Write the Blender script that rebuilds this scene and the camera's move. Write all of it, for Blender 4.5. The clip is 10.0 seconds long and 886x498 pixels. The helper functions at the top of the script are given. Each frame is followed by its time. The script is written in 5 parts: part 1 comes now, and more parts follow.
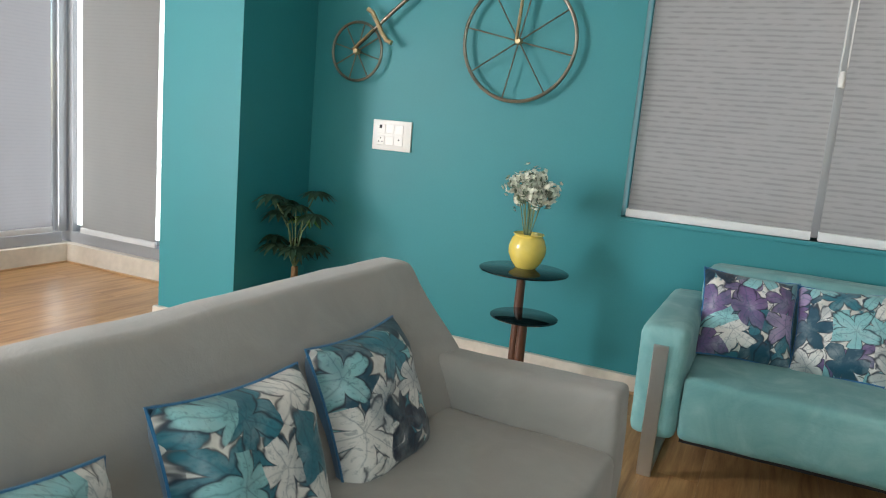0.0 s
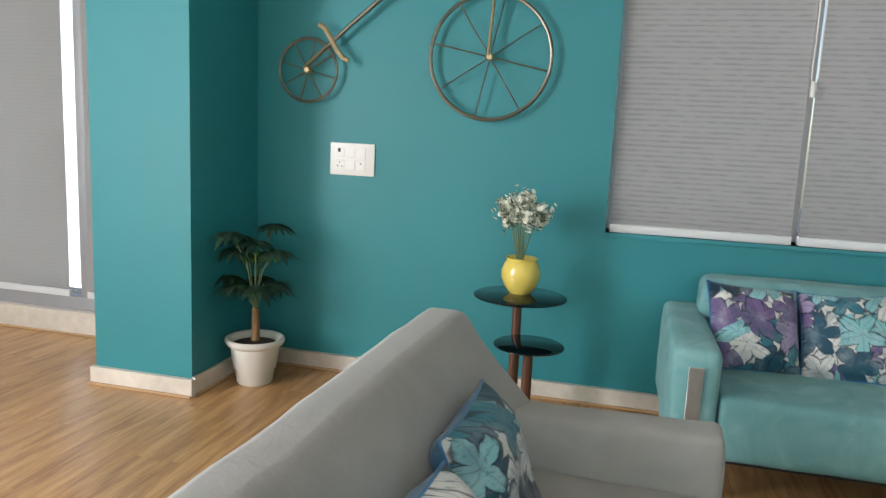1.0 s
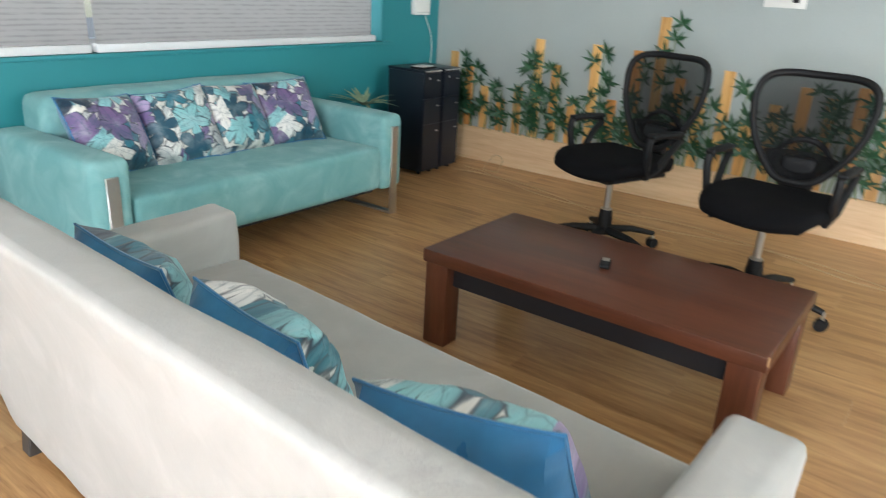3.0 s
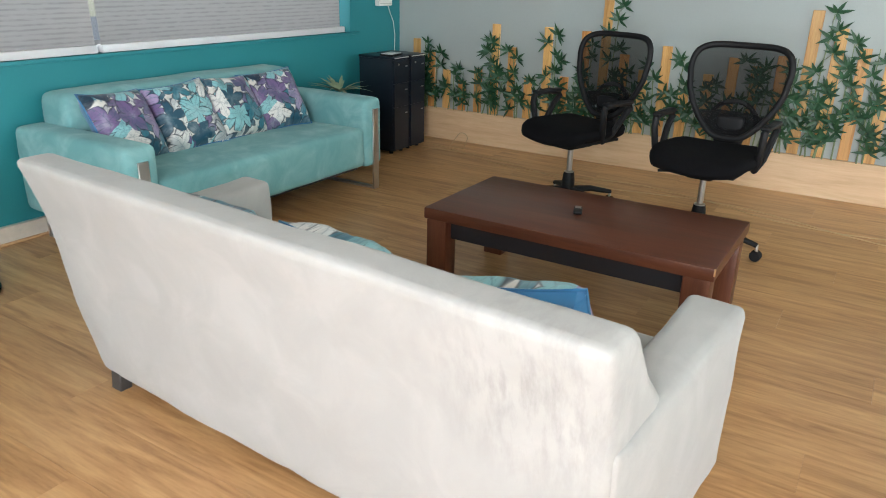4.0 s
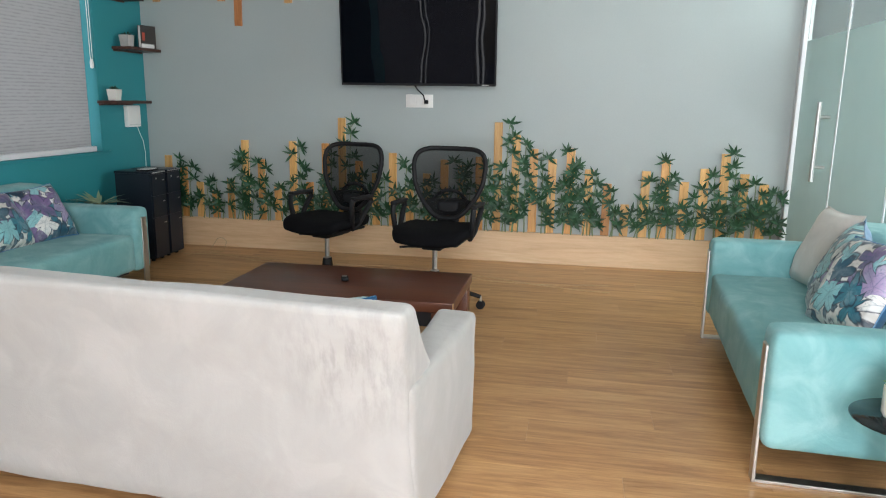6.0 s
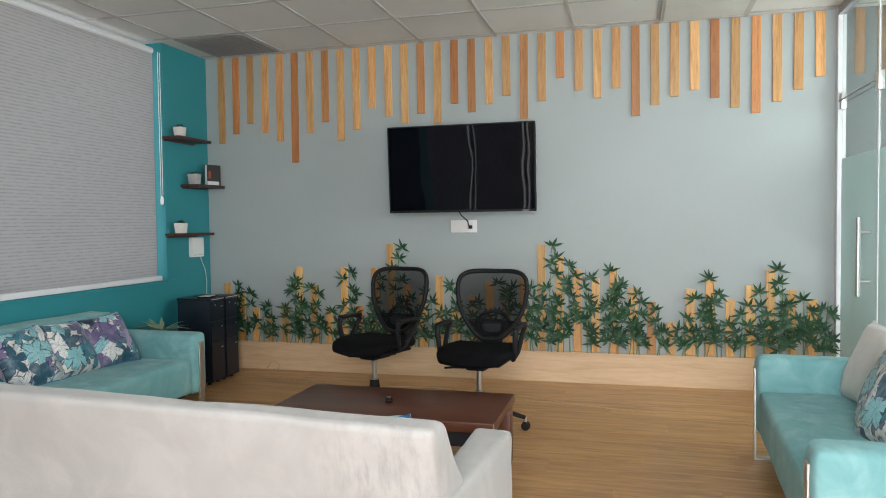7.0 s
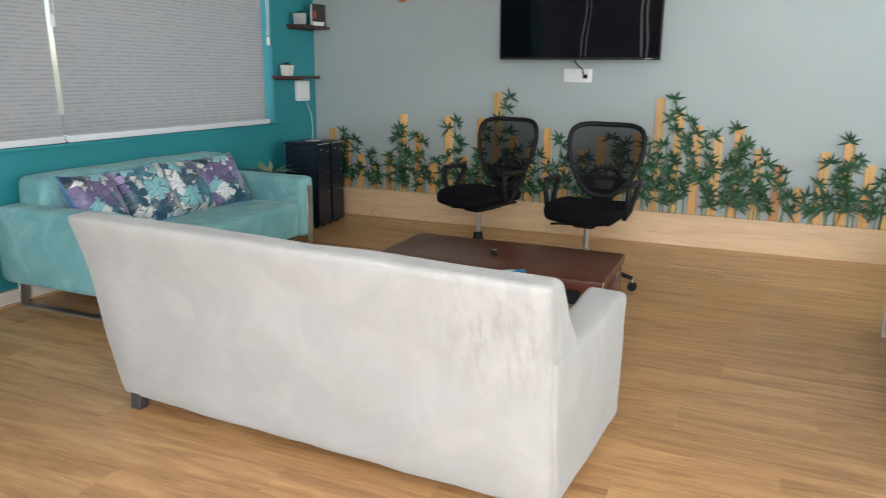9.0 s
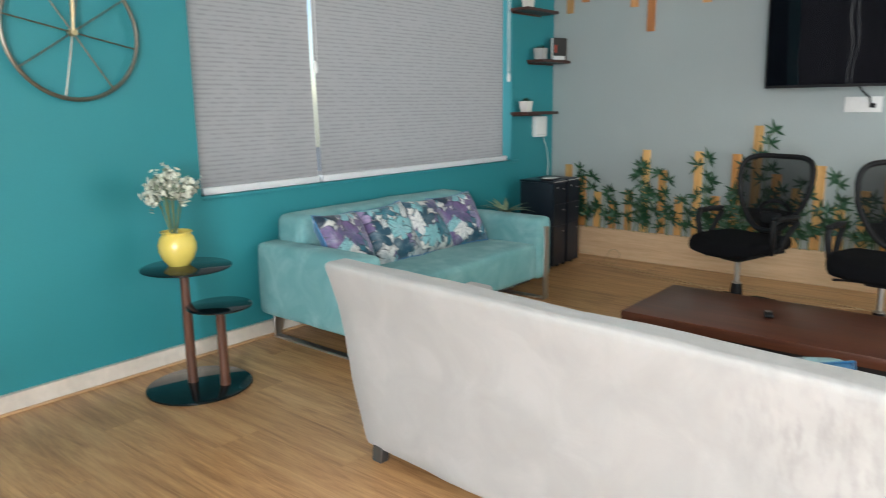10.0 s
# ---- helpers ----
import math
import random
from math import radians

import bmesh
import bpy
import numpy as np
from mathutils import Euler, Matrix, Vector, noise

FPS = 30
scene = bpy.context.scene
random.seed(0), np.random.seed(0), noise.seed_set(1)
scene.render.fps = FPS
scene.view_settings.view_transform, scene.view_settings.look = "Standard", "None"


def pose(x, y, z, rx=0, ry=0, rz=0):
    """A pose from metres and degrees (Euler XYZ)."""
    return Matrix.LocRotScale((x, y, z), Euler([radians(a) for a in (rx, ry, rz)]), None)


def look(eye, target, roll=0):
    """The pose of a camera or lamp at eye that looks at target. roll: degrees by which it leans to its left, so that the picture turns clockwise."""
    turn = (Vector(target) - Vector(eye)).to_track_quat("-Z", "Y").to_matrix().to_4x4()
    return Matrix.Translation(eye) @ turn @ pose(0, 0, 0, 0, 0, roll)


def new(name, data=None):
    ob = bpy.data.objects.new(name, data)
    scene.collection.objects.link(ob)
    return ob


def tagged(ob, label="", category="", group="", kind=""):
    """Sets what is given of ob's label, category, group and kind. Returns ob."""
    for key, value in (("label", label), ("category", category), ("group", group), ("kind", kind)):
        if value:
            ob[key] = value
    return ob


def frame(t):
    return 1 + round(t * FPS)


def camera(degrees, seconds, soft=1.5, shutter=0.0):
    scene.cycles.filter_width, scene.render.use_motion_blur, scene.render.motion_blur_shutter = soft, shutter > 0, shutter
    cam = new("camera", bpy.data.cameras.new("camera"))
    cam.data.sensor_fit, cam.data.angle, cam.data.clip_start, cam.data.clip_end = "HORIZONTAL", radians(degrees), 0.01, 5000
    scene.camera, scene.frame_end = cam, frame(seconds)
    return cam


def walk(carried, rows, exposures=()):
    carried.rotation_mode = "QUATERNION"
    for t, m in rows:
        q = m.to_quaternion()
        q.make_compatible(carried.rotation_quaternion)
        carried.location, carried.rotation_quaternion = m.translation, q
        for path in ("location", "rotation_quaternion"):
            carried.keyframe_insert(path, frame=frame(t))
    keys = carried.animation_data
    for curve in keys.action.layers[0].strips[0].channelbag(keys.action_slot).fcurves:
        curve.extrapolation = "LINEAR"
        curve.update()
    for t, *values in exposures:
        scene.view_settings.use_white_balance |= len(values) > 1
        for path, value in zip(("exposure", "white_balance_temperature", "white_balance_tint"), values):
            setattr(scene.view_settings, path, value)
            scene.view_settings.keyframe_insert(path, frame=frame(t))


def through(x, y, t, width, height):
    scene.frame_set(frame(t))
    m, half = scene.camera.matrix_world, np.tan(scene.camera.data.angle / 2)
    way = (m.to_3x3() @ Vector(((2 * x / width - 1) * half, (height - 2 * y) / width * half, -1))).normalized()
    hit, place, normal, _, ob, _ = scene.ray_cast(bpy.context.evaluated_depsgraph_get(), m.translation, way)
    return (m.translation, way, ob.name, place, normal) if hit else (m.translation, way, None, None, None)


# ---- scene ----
SKY, WEST, NORTH, BAY, WESTBAY, PASSAGE = 0.12, 122.0, 11.0, 19.0, 46.0, 52.0
cam = camera(63.6, 10.0, 1.0, 0.3)
EXPOSURES = [(0.0, 0.55, 6500, 10), (1.0, 0.50, 6450, 10), (1.5, 0.72, 5800, 9), (2.0, 0.92, 5700, 8), (2.5, 1.12, 6000, 9), (3.2, 1.06, 6350, 9), (4.5, 0.76, 6280, 9), (6.3, 0.62, 6290, 11), (7.5, 0.59, 6430, 11), (9.0, 0.67, 6270, 10), (10.0, 0.73, 6280, 9)]
PATH = [
    (0, (-0.042, 0.14, 1.139), (-0.86, 1.935, 0.802), 5.1),
    (0.5, (-0.289, 0.113, 1.116), (-0.952, 1.98, 0.846), 3.8),
    (1, (-0.607, 0.148, 1.201), (-1.079, 2.066, 0.889), 2.7),
    (1.5, (-0.981, 0.109, 1.122), (-0.942, 2.025, 0.553), 3.5),
    (2, (-1.132, 0.105, 1.132), (-0.542, 1.891, 0.452), 4.5),
    (2.5, (-1.309, 0.201, 1.147), (-0.179, 1.714, 0.49), 3.6),
    (3, (-1.597, 0.176, 1.192), (-0.083, 1.281, 0.493), 3.2),
    (3.2, (-1.692, 0.158, 1.203), (-0.134, 1.176, 0.469), 2.4),
    (4.5, (-2.273, 0.055, 1.225), (-0.648, 0.986, 0.524), 0.2),
    (5, (-2.458, 0.118, 1.235), (-0.669, 0.728, 0.582), -0.1),
    (5.2, (-2.538, 0.122, 1.218), (-0.685, 0.592, 0.620), 0.2),
    (6.3, (-2.81, -0.113, 1.218), (-0.88, 0.285, 0.876), -0.1),
    (6.5, (-2.829, -0.13, 1.229), (-0.9, 0.329, 0.972), -0.5),
    (7, (-2.874, -0.146, 1.236), (-0.942, 0.366, 1.163), -0.7),
    (7.5, (-2.898, -0.121, 1.212), (-0.966, 0.385, 1.113), 0.3),
    (8, (-2.883, -0.11, 1.226), (-0.979, 0.435, 0.95), 0.5),
    (8.5, (-2.837, -0.084, 1.218), (-0.977, 0.528, 0.81), 0.6),
    (9, (-2.77, -0.048, 1.207), (-0.977, 0.7, 0.731), 0.7),
    (9.5, (-2.703, 0.108, 1.241), (-1.018, 1.081, 0.778), 0.5),
    (10, (-2.614, 0.214, 1.242), (-1.115, 1.478, 0.846), -0.8),
]
walk(cam, [(t, look(eye, target, roll)) for t, eye, target, roll in PATH], EXPOSURES)

# ---- world and large lights ----
world = bpy.data.worlds.new("sky")
scene.world = world
world.use_nodes = True
_wn = world.node_tree
_sky = _wn.nodes.new("ShaderNodeTexSky")
_sky.sky_type, _sky.sun_disc = "NISHITA", False
_sky.sun_elevation, _sky.sun_rotation = radians(42), radians(215)
_wn.links.new(_sky.outputs[0], _wn.nodes["Background"].inputs[0])
_wn.nodes["Background"].inputs[1].default_value = SKY

_sun = new("sun", bpy.data.lights.new("sun", "SUN"))
_sun.data.energy, _sun.data.angle, _sun.data.color = 1.5, radians(8), (1.0, 0.95, 0.88)
_sun.matrix_world = look((-3, -8, 9), (0, 0, 0))


def window_light(name, size_x, size_y, energy, at_pose, color=(1, 1, 1)):
    lamp = bpy.data.lights.new(name, "AREA")
    lamp.shape, lamp.size, lamp.size_y, lamp.energy, lamp.color = "RECTANGLE", size_x, size_y, energy, color
    ob = new(name, lamp)
    ob.matrix_world = at_pose
    return ob


# daylight of the uncovered west window, and an added lamp behind the glass
window_light("west_window_daylight", 1.15, 2.0, WEST, look((-4.33, -0.45, 1.50), (0, 0.2, 1.0)), (0.97, 0.98, 1.0))
window_light("north_window_daylight", 2.70, 1.80, NORTH, look((0.692, 3.565, 1.72), (0.692, 0, 1.72)), (0.97, 0.99, 1.0))
window_light("bay_window_daylight", 1.5, 2.1, BAY, look((-3.62, 3.52, 1.3), (-3.62, 0, 1.3)), (0.97, 0.99, 1.0))
window_light("west_bay_daylight", 1.9, 2.1, WESTBAY, look((-4.42, 2.46, 1.3), (0, 2.46, 1.3)), (0.97, 0.99, 1.0))
# added passage lamp: brightens the glass side, its true source is unseen
window_light("passage_added_light", 2.6, 1.8, PASSAGE, look((1.0, -3.32, 1.5), (1.0, 0, 1.2)), (0.93, 1.0, 0.99))

# ---- materials ----


def nodes_of(name):
    m = bpy.data.materials.new(name)
    m.use_nodes = True
    nt = m.node_tree
    return m, nt, nt.nodes["Principled BSDF"]


def node(nt, kind, **values):
    n = nt.nodes.new(kind)
    for key, value in values.items():
        n.inputs[key].default_value = value
    return n


def ramp(nt, fac, stops):
    r = nt.nodes.new("ShaderNodeValToRGB")
    e = r.color_ramp.elements
    while len(e) < len(stops):
        e.new(0.5)
    for el, (p, c) in zip(e, stops):
        el.position, el.color = p, (*c, 1)
    nt.links.new(fac, r.inputs[0])
    return r.outputs[0]


def coords(nt, scale=(1, 1, 1), kind="Object"):
    tc, mp = nt.nodes.new("ShaderNodeTexCoord"), nt.nodes.new("ShaderNodeMapping")
    mp.inputs["Scale"].default_value = scale
    nt.links.new(tc.outputs[kind], mp.inputs[0])
    return mp.outputs[0]


def bump(nt, b, height, strength, distance=0.01):
    n = node(nt, "ShaderNodeBump", Strength=strength, Distance=distance)
    nt.links.new(height, n.inputs["Height"])
    nt.links.new(n.outputs[0], b.inputs["Normal"])


def mixc(nt, fac, a, b, mode="MIX"):
    n = nt.nodes.new("ShaderNodeMix")
    n.data_type, n.blend_type = "RGBA", mode
    for i, v in ((0, fac), (6, a), (7, b)):
        if isinstance(v, (int, float)):
            n.inputs[i].default_value = v
        elif isinstance(v, tuple):
            n.inputs[i].default_value = (*v, 1)
        else:
            nt.links.new(v, n.inputs[i])
    return n.outputs[2]


def plain(name, color, rough=0.5, metal=0.0, var=0.12, big=3.0, fine=60.0, relief=0.05, sheen=0.0, coat=0.0):
    """Paint, plastic, metal or cloth: two scales of tone, and a fine relief."""
    m, nt, b = nodes_of(name)
    c = coords(nt)
    n1 = node(nt, "ShaderNodeTexNoise", Scale=big, Detail=4.0)
    n2 = node(nt, "ShaderNodeTexNoise", Scale=fine, Detail=3.0)
    for n in (n1, n2):
        nt.links.new(c, n.inputs["Vector"])
    lo, hi = tuple(v * (1 - var) for v in color), tuple(min(1, v * (1 + var)) for v in color)
    base = ramp(nt, n1.outputs[0], [(0.3, lo), (0.7, hi)])
    base = mixc(nt, 0.25, base, ramp(nt, n2.outputs[0], [(0.35, lo), (0.65, hi)]))
    nt.links.new(base, b.inputs["Base Color"])
    rg = node(nt, "ShaderNodeMapRange")
    rg.inputs[3].default_value, rg.inputs[4].default_value = max(0.02, rough - 0.08), min(1, rough + 0.08)
    nt.links.new(n1.outputs[0], rg.inputs[0])
    nt.links.new(rg.outputs[0], b.inputs["Roughness"])
    b.inputs["Metallic"].default_value = metal
    b.inputs["Sheen Weight"].default_value = sheen
    b.inputs["Coat Weight"].default_value = coat
    if relief:
        bump(nt, b, n2.outputs[0], relief, 0.004)
    return m


def velvet(name, color, light, sheen=0.5, relief=0.22, smudge=None):
    """Short-pile cloth with brushed lighter patches."""
    m, nt, b = nodes_of(name)
    c = coords(nt)
    n1 = node(nt, "ShaderNodeTexNoise", Scale=5.5, Detail=5.0, Roughness=0.6, Distortion=0.8)
    n2 = node(nt, "ShaderNodeTexNoise", Scale=220.0, Detail=2.0)
    n3 = node(nt, "ShaderNodeTexNoise", Scale=1.6, Detail=3.0)
    for n in (n1, n2, n3):
        nt.links.new(c, n.inputs["Vector"])
    base = ramp(nt, n1.outputs[0], [(0.38, color), (0.52, tuple(0.6 * p + 0.4 * q for p, q in zip(color, light))), (0.66, light)])
    base = mixc(nt, 0.18, base, ramp(nt, n3.outputs[0], [(0.3, color), (0.7, light)]))
    if smudge:
        # hand-worn grey streaks where the cover is gripped
        near = nt.nodes.new("ShaderNodeVectorMath")
        near.operation = "DISTANCE"
        nt.links.new(c, near.inputs[0])
        near.inputs[1].default_value = smudge
        st = node(nt, "ShaderNodeTexNoise", Scale=1.0, Detail=5.0, Roughness=0.65)
        nt.links.new(coords(nt, (14, 26, 7)), st.inputs["Vector"])
        worn = mixc(nt, 1.0, ramp(nt, near.outputs["Value"], [(0.06, (0.50, 0.50, 0.50)), (0.27, (0, 0, 0))]), ramp(nt, st.outputs[0], [(0.44, (0, 0, 0)), (0.60, (1, 1, 1))]), "MULTIPLY")
        base = mixc(nt, worn, base, tuple(0.66 * v for v in color))
    nt.links.new(base, b.inputs["Base Color"])
    b.inputs["Roughness"].default_value = 0.9
    b.inputs["Sheen Weight"].default_value = sheen
    b.inputs["Sheen Roughness"].default_value = 0.45
    b.inputs["Specular IOR Level"].default_value = 0.15
    n4 = node(nt, "ShaderNodeTexNoise", Scale=7.0, Detail=4.0, Roughness=0.55, Distortion=1.6)
    nt.links.new(c, n4.inputs["Vector"])
    hb = node(nt, "ShaderNodeBump", Strength=relief, Distance=0.02)
    nt.links.new(n4.outputs[0], hb.inputs["Height"])
    fb = node(nt, "ShaderNodeBump", Strength=0.15, Distance=0.002)
    nt.links.new(n2.outputs[0], fb.inputs["Height"])
    nt.links.new(hb.outputs[0], fb.inputs["Normal"])
    nt.links.new(fb.outputs[0], b.inputs["Normal"])
    return m


def wood(name, dark, mid, light, along="Y", rough=0.4, scale=1.0, rand=0.5, coat=0.0, detail=7.0, soft=0.12, tint=None):
    """Wood grain that runs along one axis; tone differs from piece to piece."""
    m, nt, b = nodes_of(name)
    s = {"X": (0.7, 9, 9), "Y": (9, 0.7, 9), "Z": (9, 9, 0.7)}[along]
    tc = nt.nodes.new("ShaderNodeTexCoord")
    info = nt.nodes.new("ShaderNodeObjectInfo")
    add = nt.nodes.new("ShaderNodeVectorMath")
    add.operation = "ADD"
    mul = node(nt, "ShaderNodeMath")
    mul.operation = "MULTIPLY"
    mul.inputs[1].default_value = 37.0
    nt.links.new(info.outputs["Random"], mul.inputs[0])
    nt.links.new(tc.outputs["Object"], add.inputs[0])
    nt.links.new(mul.outputs[0], add.inputs[1])
    mp = node(nt, "ShaderNodeMapping", Scale=tuple(v * scale for v in s))
    nt.links.new(add.outputs[0], mp.inputs[0])
    g = node(nt, "ShaderNodeTexNoise", Scale=1.6, Detail=detail, Roughness=0.62, Distortion=1.1)
    f = node(nt, "ShaderNodeTexNoise", Scale=9.0, Detail=4.0, Roughness=0.7)
    for n in (g, f):
        nt.links.new(mp.outputs[0], n.inputs["Vector"])
    base = ramp(nt, g.outputs[0], [(0.5 - soft * 1.5, dark), (0.5, mid), (0.5 + soft * 1.4, light)])
    base = mixc(nt, 0.3, base, ramp(nt, f.outputs[0], [(0.35, dark), (0.6, light)]))
    if tint:
        fr = nt.nodes.new("ShaderNodeMath")
        fr.operation = "FRACT"
        nt.links.new(mul.outputs[0], fr.inputs[0])
        base = mixc(nt, ramp(nt, fr.outputs[0], [(0.45, (0, 0, 0)), (0.95, (0.8, 0.8, 0.8))]), base, tint, "MULTIPLY")
    hue = node(nt, "ShaderNodeHueSaturation", Saturation=1.0)
    rv = node(nt, "ShaderNodeMapRange")
    rv.inputs[3].default_value, rv.inputs[4].default_value = 1 - 0.4 * rand, 1 + 0.35 * rand
    nt.links.new(info.outputs["Random"], rv.inputs[0])
    nt.links.new(rv.outputs[0], hue.inputs["Value"])
    nt.links.new(base, hue.inputs["Color"])
    nt.links.new(hue.outputs[0], b.inputs["Base Color"])
    rr = node(nt, "ShaderNodeMapRange")
    rr.inputs[3].default_value, rr.inputs[4].default_value = rough - 0.06, rough + 0.1
    nt.links.new(f.outputs[0], rr.inputs[0])
    nt.links.new(rr.outputs[0], b.inputs["Roughness"])
    b.inputs["Coat Weight"].default_value = coat
    bump(nt, b, f.outputs[0], 0.06, 0.003)
    return m


def calc(nt, op, a, c=0.0):
    n = nt.nodes.new("ShaderNodeMath")
    n.operation = op
    for i, v in ((0, a), (1, c)):
        if isinstance(v, (int, float)):
            n.inputs[i].default_value = v
        else:
            nt.links.new(v, n.inputs[i])
    return n.outputs[0]


def leaf_layer(nt, vec, scale, reach, palette):
    """Scattered five-lobed leaves: returns where they are, their colour, and how near a rim or rib is."""
    cell = node(nt, "ShaderNodeTexVoronoi", Scale=scale, Randomness=0.85)
    cell.voronoi_dimensions = "2D"
    nt.links.new(vec, cell.inputs["Vector"])
    off = nt.nodes.new("ShaderNodeVectorMath")
    off.operation = "SUBTRACT"
    nt.links.new(vec, off.inputs[0])
    nt.links.new(cell.outputs["Position"], off.inputs[1])
    xyz, rnd = nt.nodes.new("ShaderNodeSeparateXYZ"), nt.nodes.new("ShaderNodeSeparateColor")
    nt.links.new(off.outputs[0], xyz.inputs[0])
    nt.links.new(cell.outputs["Color"], rnd.inputs[0])
    r = calc(nt, "SQRT", calc(nt, "ADD", calc(nt, "MULTIPLY", xyz.outputs[0], xyz.outputs[0]), calc(nt, "MULTIPLY", xyz.outputs[1], xyz.outputs[1])))
    ang = calc(nt, "MULTIPLY", calc(nt, "ADD", calc(nt, "ARCTAN2", xyz.outputs[1], xyz.outputs[0]), calc(nt, "MULTIPLY", rnd.outputs[1], 6.28)), 2.5)
    lobe = calc(nt, "POWER", calc(nt, "ABSOLUTE", calc(nt, "COSINE", ang)), 1.3)
    teeth = calc(nt, "MULTIPLY", calc(nt, "ABSOLUTE", calc(nt, "SINE", calc(nt, "MULTIPLY", ang, 4.0))), 0.09)
    size = calc(nt, "MULTIPLY", calc(nt, "ADD", calc(nt, "MULTIPLY", rnd.outputs[2], 0.3), 0.85), reach)
    rim = calc(nt, "SUBTRACT", calc(nt, "MULTIPLY", size, calc(nt, "ADD", calc(nt, "ADD", calc(nt, "MULTIPLY", lobe, 0.64), 0.36), teeth)), r)
    rib = calc(nt, "MULTIPLY", r, calc(nt, "ABSOLUTE", calc(nt, "SINE", ang)))
    cr = nt.nodes.new("ShaderNodeValToRGB")
    cr.color_ramp.interpolation = "CONSTANT"
    e = cr.color_ramp.elements
    while len(e) < len(palette):
        e.new(0.5)
    for k, (el, colour) in enumerate(zip(e, palette)):
        el.position, el.color = k / len(palette), (*colour, 1)
    nt.links.new(rnd.outputs[0], cr.inputs[0])
    return rim, rib, cr.outputs[0]


NAVY, INK, TEAL, AQUA = (0.006, 0.016, 0.038), (0.014, 0.078, 0.125), (0.032, 0.185, 0.245), (0.25, 0.54, 0.57)
CREAM, SAND, VIOLET, LILAC = (0.74, 0.73, 0.70), (0.58, 0.56, 0.51), (0.17, 0.11, 0.25), (0.35, 0.27, 0.44)


def leaf_print(name, shift, purple=0.5):
    """A cloth print of large overlapping leaves in teal, ink blue, violet and cream with dark outlines."""
    m, nt, b = nodes_of(name)
    tc = nt.nodes.new("ShaderNodeTexCoord")
    mp = node(nt, "ShaderNodeMapping", Location=shift, Scale=(1, 1, 0.0))
    nt.links.new(tc.outputs["Object"], mp.inputs[0])
    warp = node(nt, "ShaderNodeTexNoise", Scale=9.0, Detail=2.0, Roughness=0.5)
    nt.links.new(mp.outputs[0], warp.inputs["Vector"])
    bend = mixc(nt, 0.05, mp.outputs[0], warp.outputs["Color"], "ADD")
    wash = node(nt, "ShaderNodeTexNoise", Scale=14.0, Detail=4.0, Roughness=0.6)
    nt.links.new(mp.outputs[0], wash.inputs["Vector"])
    streak = node(nt, "ShaderNodeTexNoise", Scale=45.0, Detail=3.0, Roughness=0.7, Distortion=2.0)
    nt.links.new(mp.outputs[0], streak.inputs["Vector"])
    blot = node(nt, "ShaderNodeTexNoise", Scale=6.0, Detail=2.0, Roughness=0.5)
    nt.links.new(bend, blot.inputs["Vector"])
    col = ramp(nt, wash.outputs[0], [(0.26, INK), (0.35, TEAL), (0.42, SAND), (0.62, CREAM)])
    first = [INK, TEAL, AQUA, INK, CREAM] + ([VIOLET] if purple > 0.3 else [TEAL])
    second = [TEAL, CREAM, INK, AQUA, CREAM, NAVY] + ([VIOLET, LILAC, CREAM, VIOLET, AQUA] if purple > 0.6 else [CREAM, LILAC, TEAL] if purple > 0.2 else [CREAM, AQUA])
    for scale, reach, palette, at in ((9.4, 0.076, first, (0.31, 0.17, 0)), (7.9, 0.084, second, (0, 0, 0))):
        sh = node(nt, "ShaderNodeMapping", Location=at)
        nt.links.new(bend, sh.inputs[0])
        rim, rib, tone = leaf_layer(nt, sh.outputs[0], scale, reach, palette)
        # watercolour: paler and deeper pools inside each leaf, a soft darker rib
        tone = mixc(nt, ramp(nt, wash.outputs[0], [(0.48, (0, 0, 0)), (0.74, (0.40, 0.40, 0.40))]), tone, (0.56, 0.62, 0.63))
        tone = mixc(nt, ramp(nt, blot.outputs[0], [(0.36, (0.45, 0.45, 0.45)), (0.47, (0, 0, 0))]), tone, INK)
        tone = mixc(nt, ramp(nt, streak.outputs[0], [(0.53, (0, 0, 0)), (0.66, (0.45, 0.45, 0.45))]), tone, INK)
        tone = mixc(nt, ramp(nt, rib, [(0.0, (0.45, 0.45, 0.45)), (0.005, (0, 0, 0))]), tone, INK)
        # brushed outline that comes and goes, then the leaf itself
        line = mixc(nt, 1.0, ramp(nt, rim, [(0.0, (1, 1, 1)), (0.010, (0, 0, 0))]), ramp(nt, blot.outputs[0], [(0.46, (1, 1, 1)), (0.58, (0.4, 0.4, 0.4))]), "MULTIPLY")
        tone = mixc(nt, line, tone, NAVY)
        col = mixc(nt, ramp(nt, calc(nt, "ADD", rim, 0.009), [(0.0, (0, 0, 0)), (0.008, (0.85, 0.85, 0.85))]), col, NAVY)
        col = mixc(nt, ramp(nt, rim, [(0.0, (0, 0, 0)), (0.001, (1, 1, 1))]), col, tone)
    nt.links.new(col, b.inputs["Base Color"])
    b.inputs["Roughness"].default_value = 0.38
    b.inputs["Sheen Weight"].default_value = 0.1
    crease = node(nt, "ShaderNodeTexNoise", Scale=11.0, Detail=3.0, Distortion=1.0)
    nt.links.new(mp.outputs[0], crease.inputs["Vector"])
    bump(nt, b, crease.outputs[0], 0.45, 0.015)
    return m


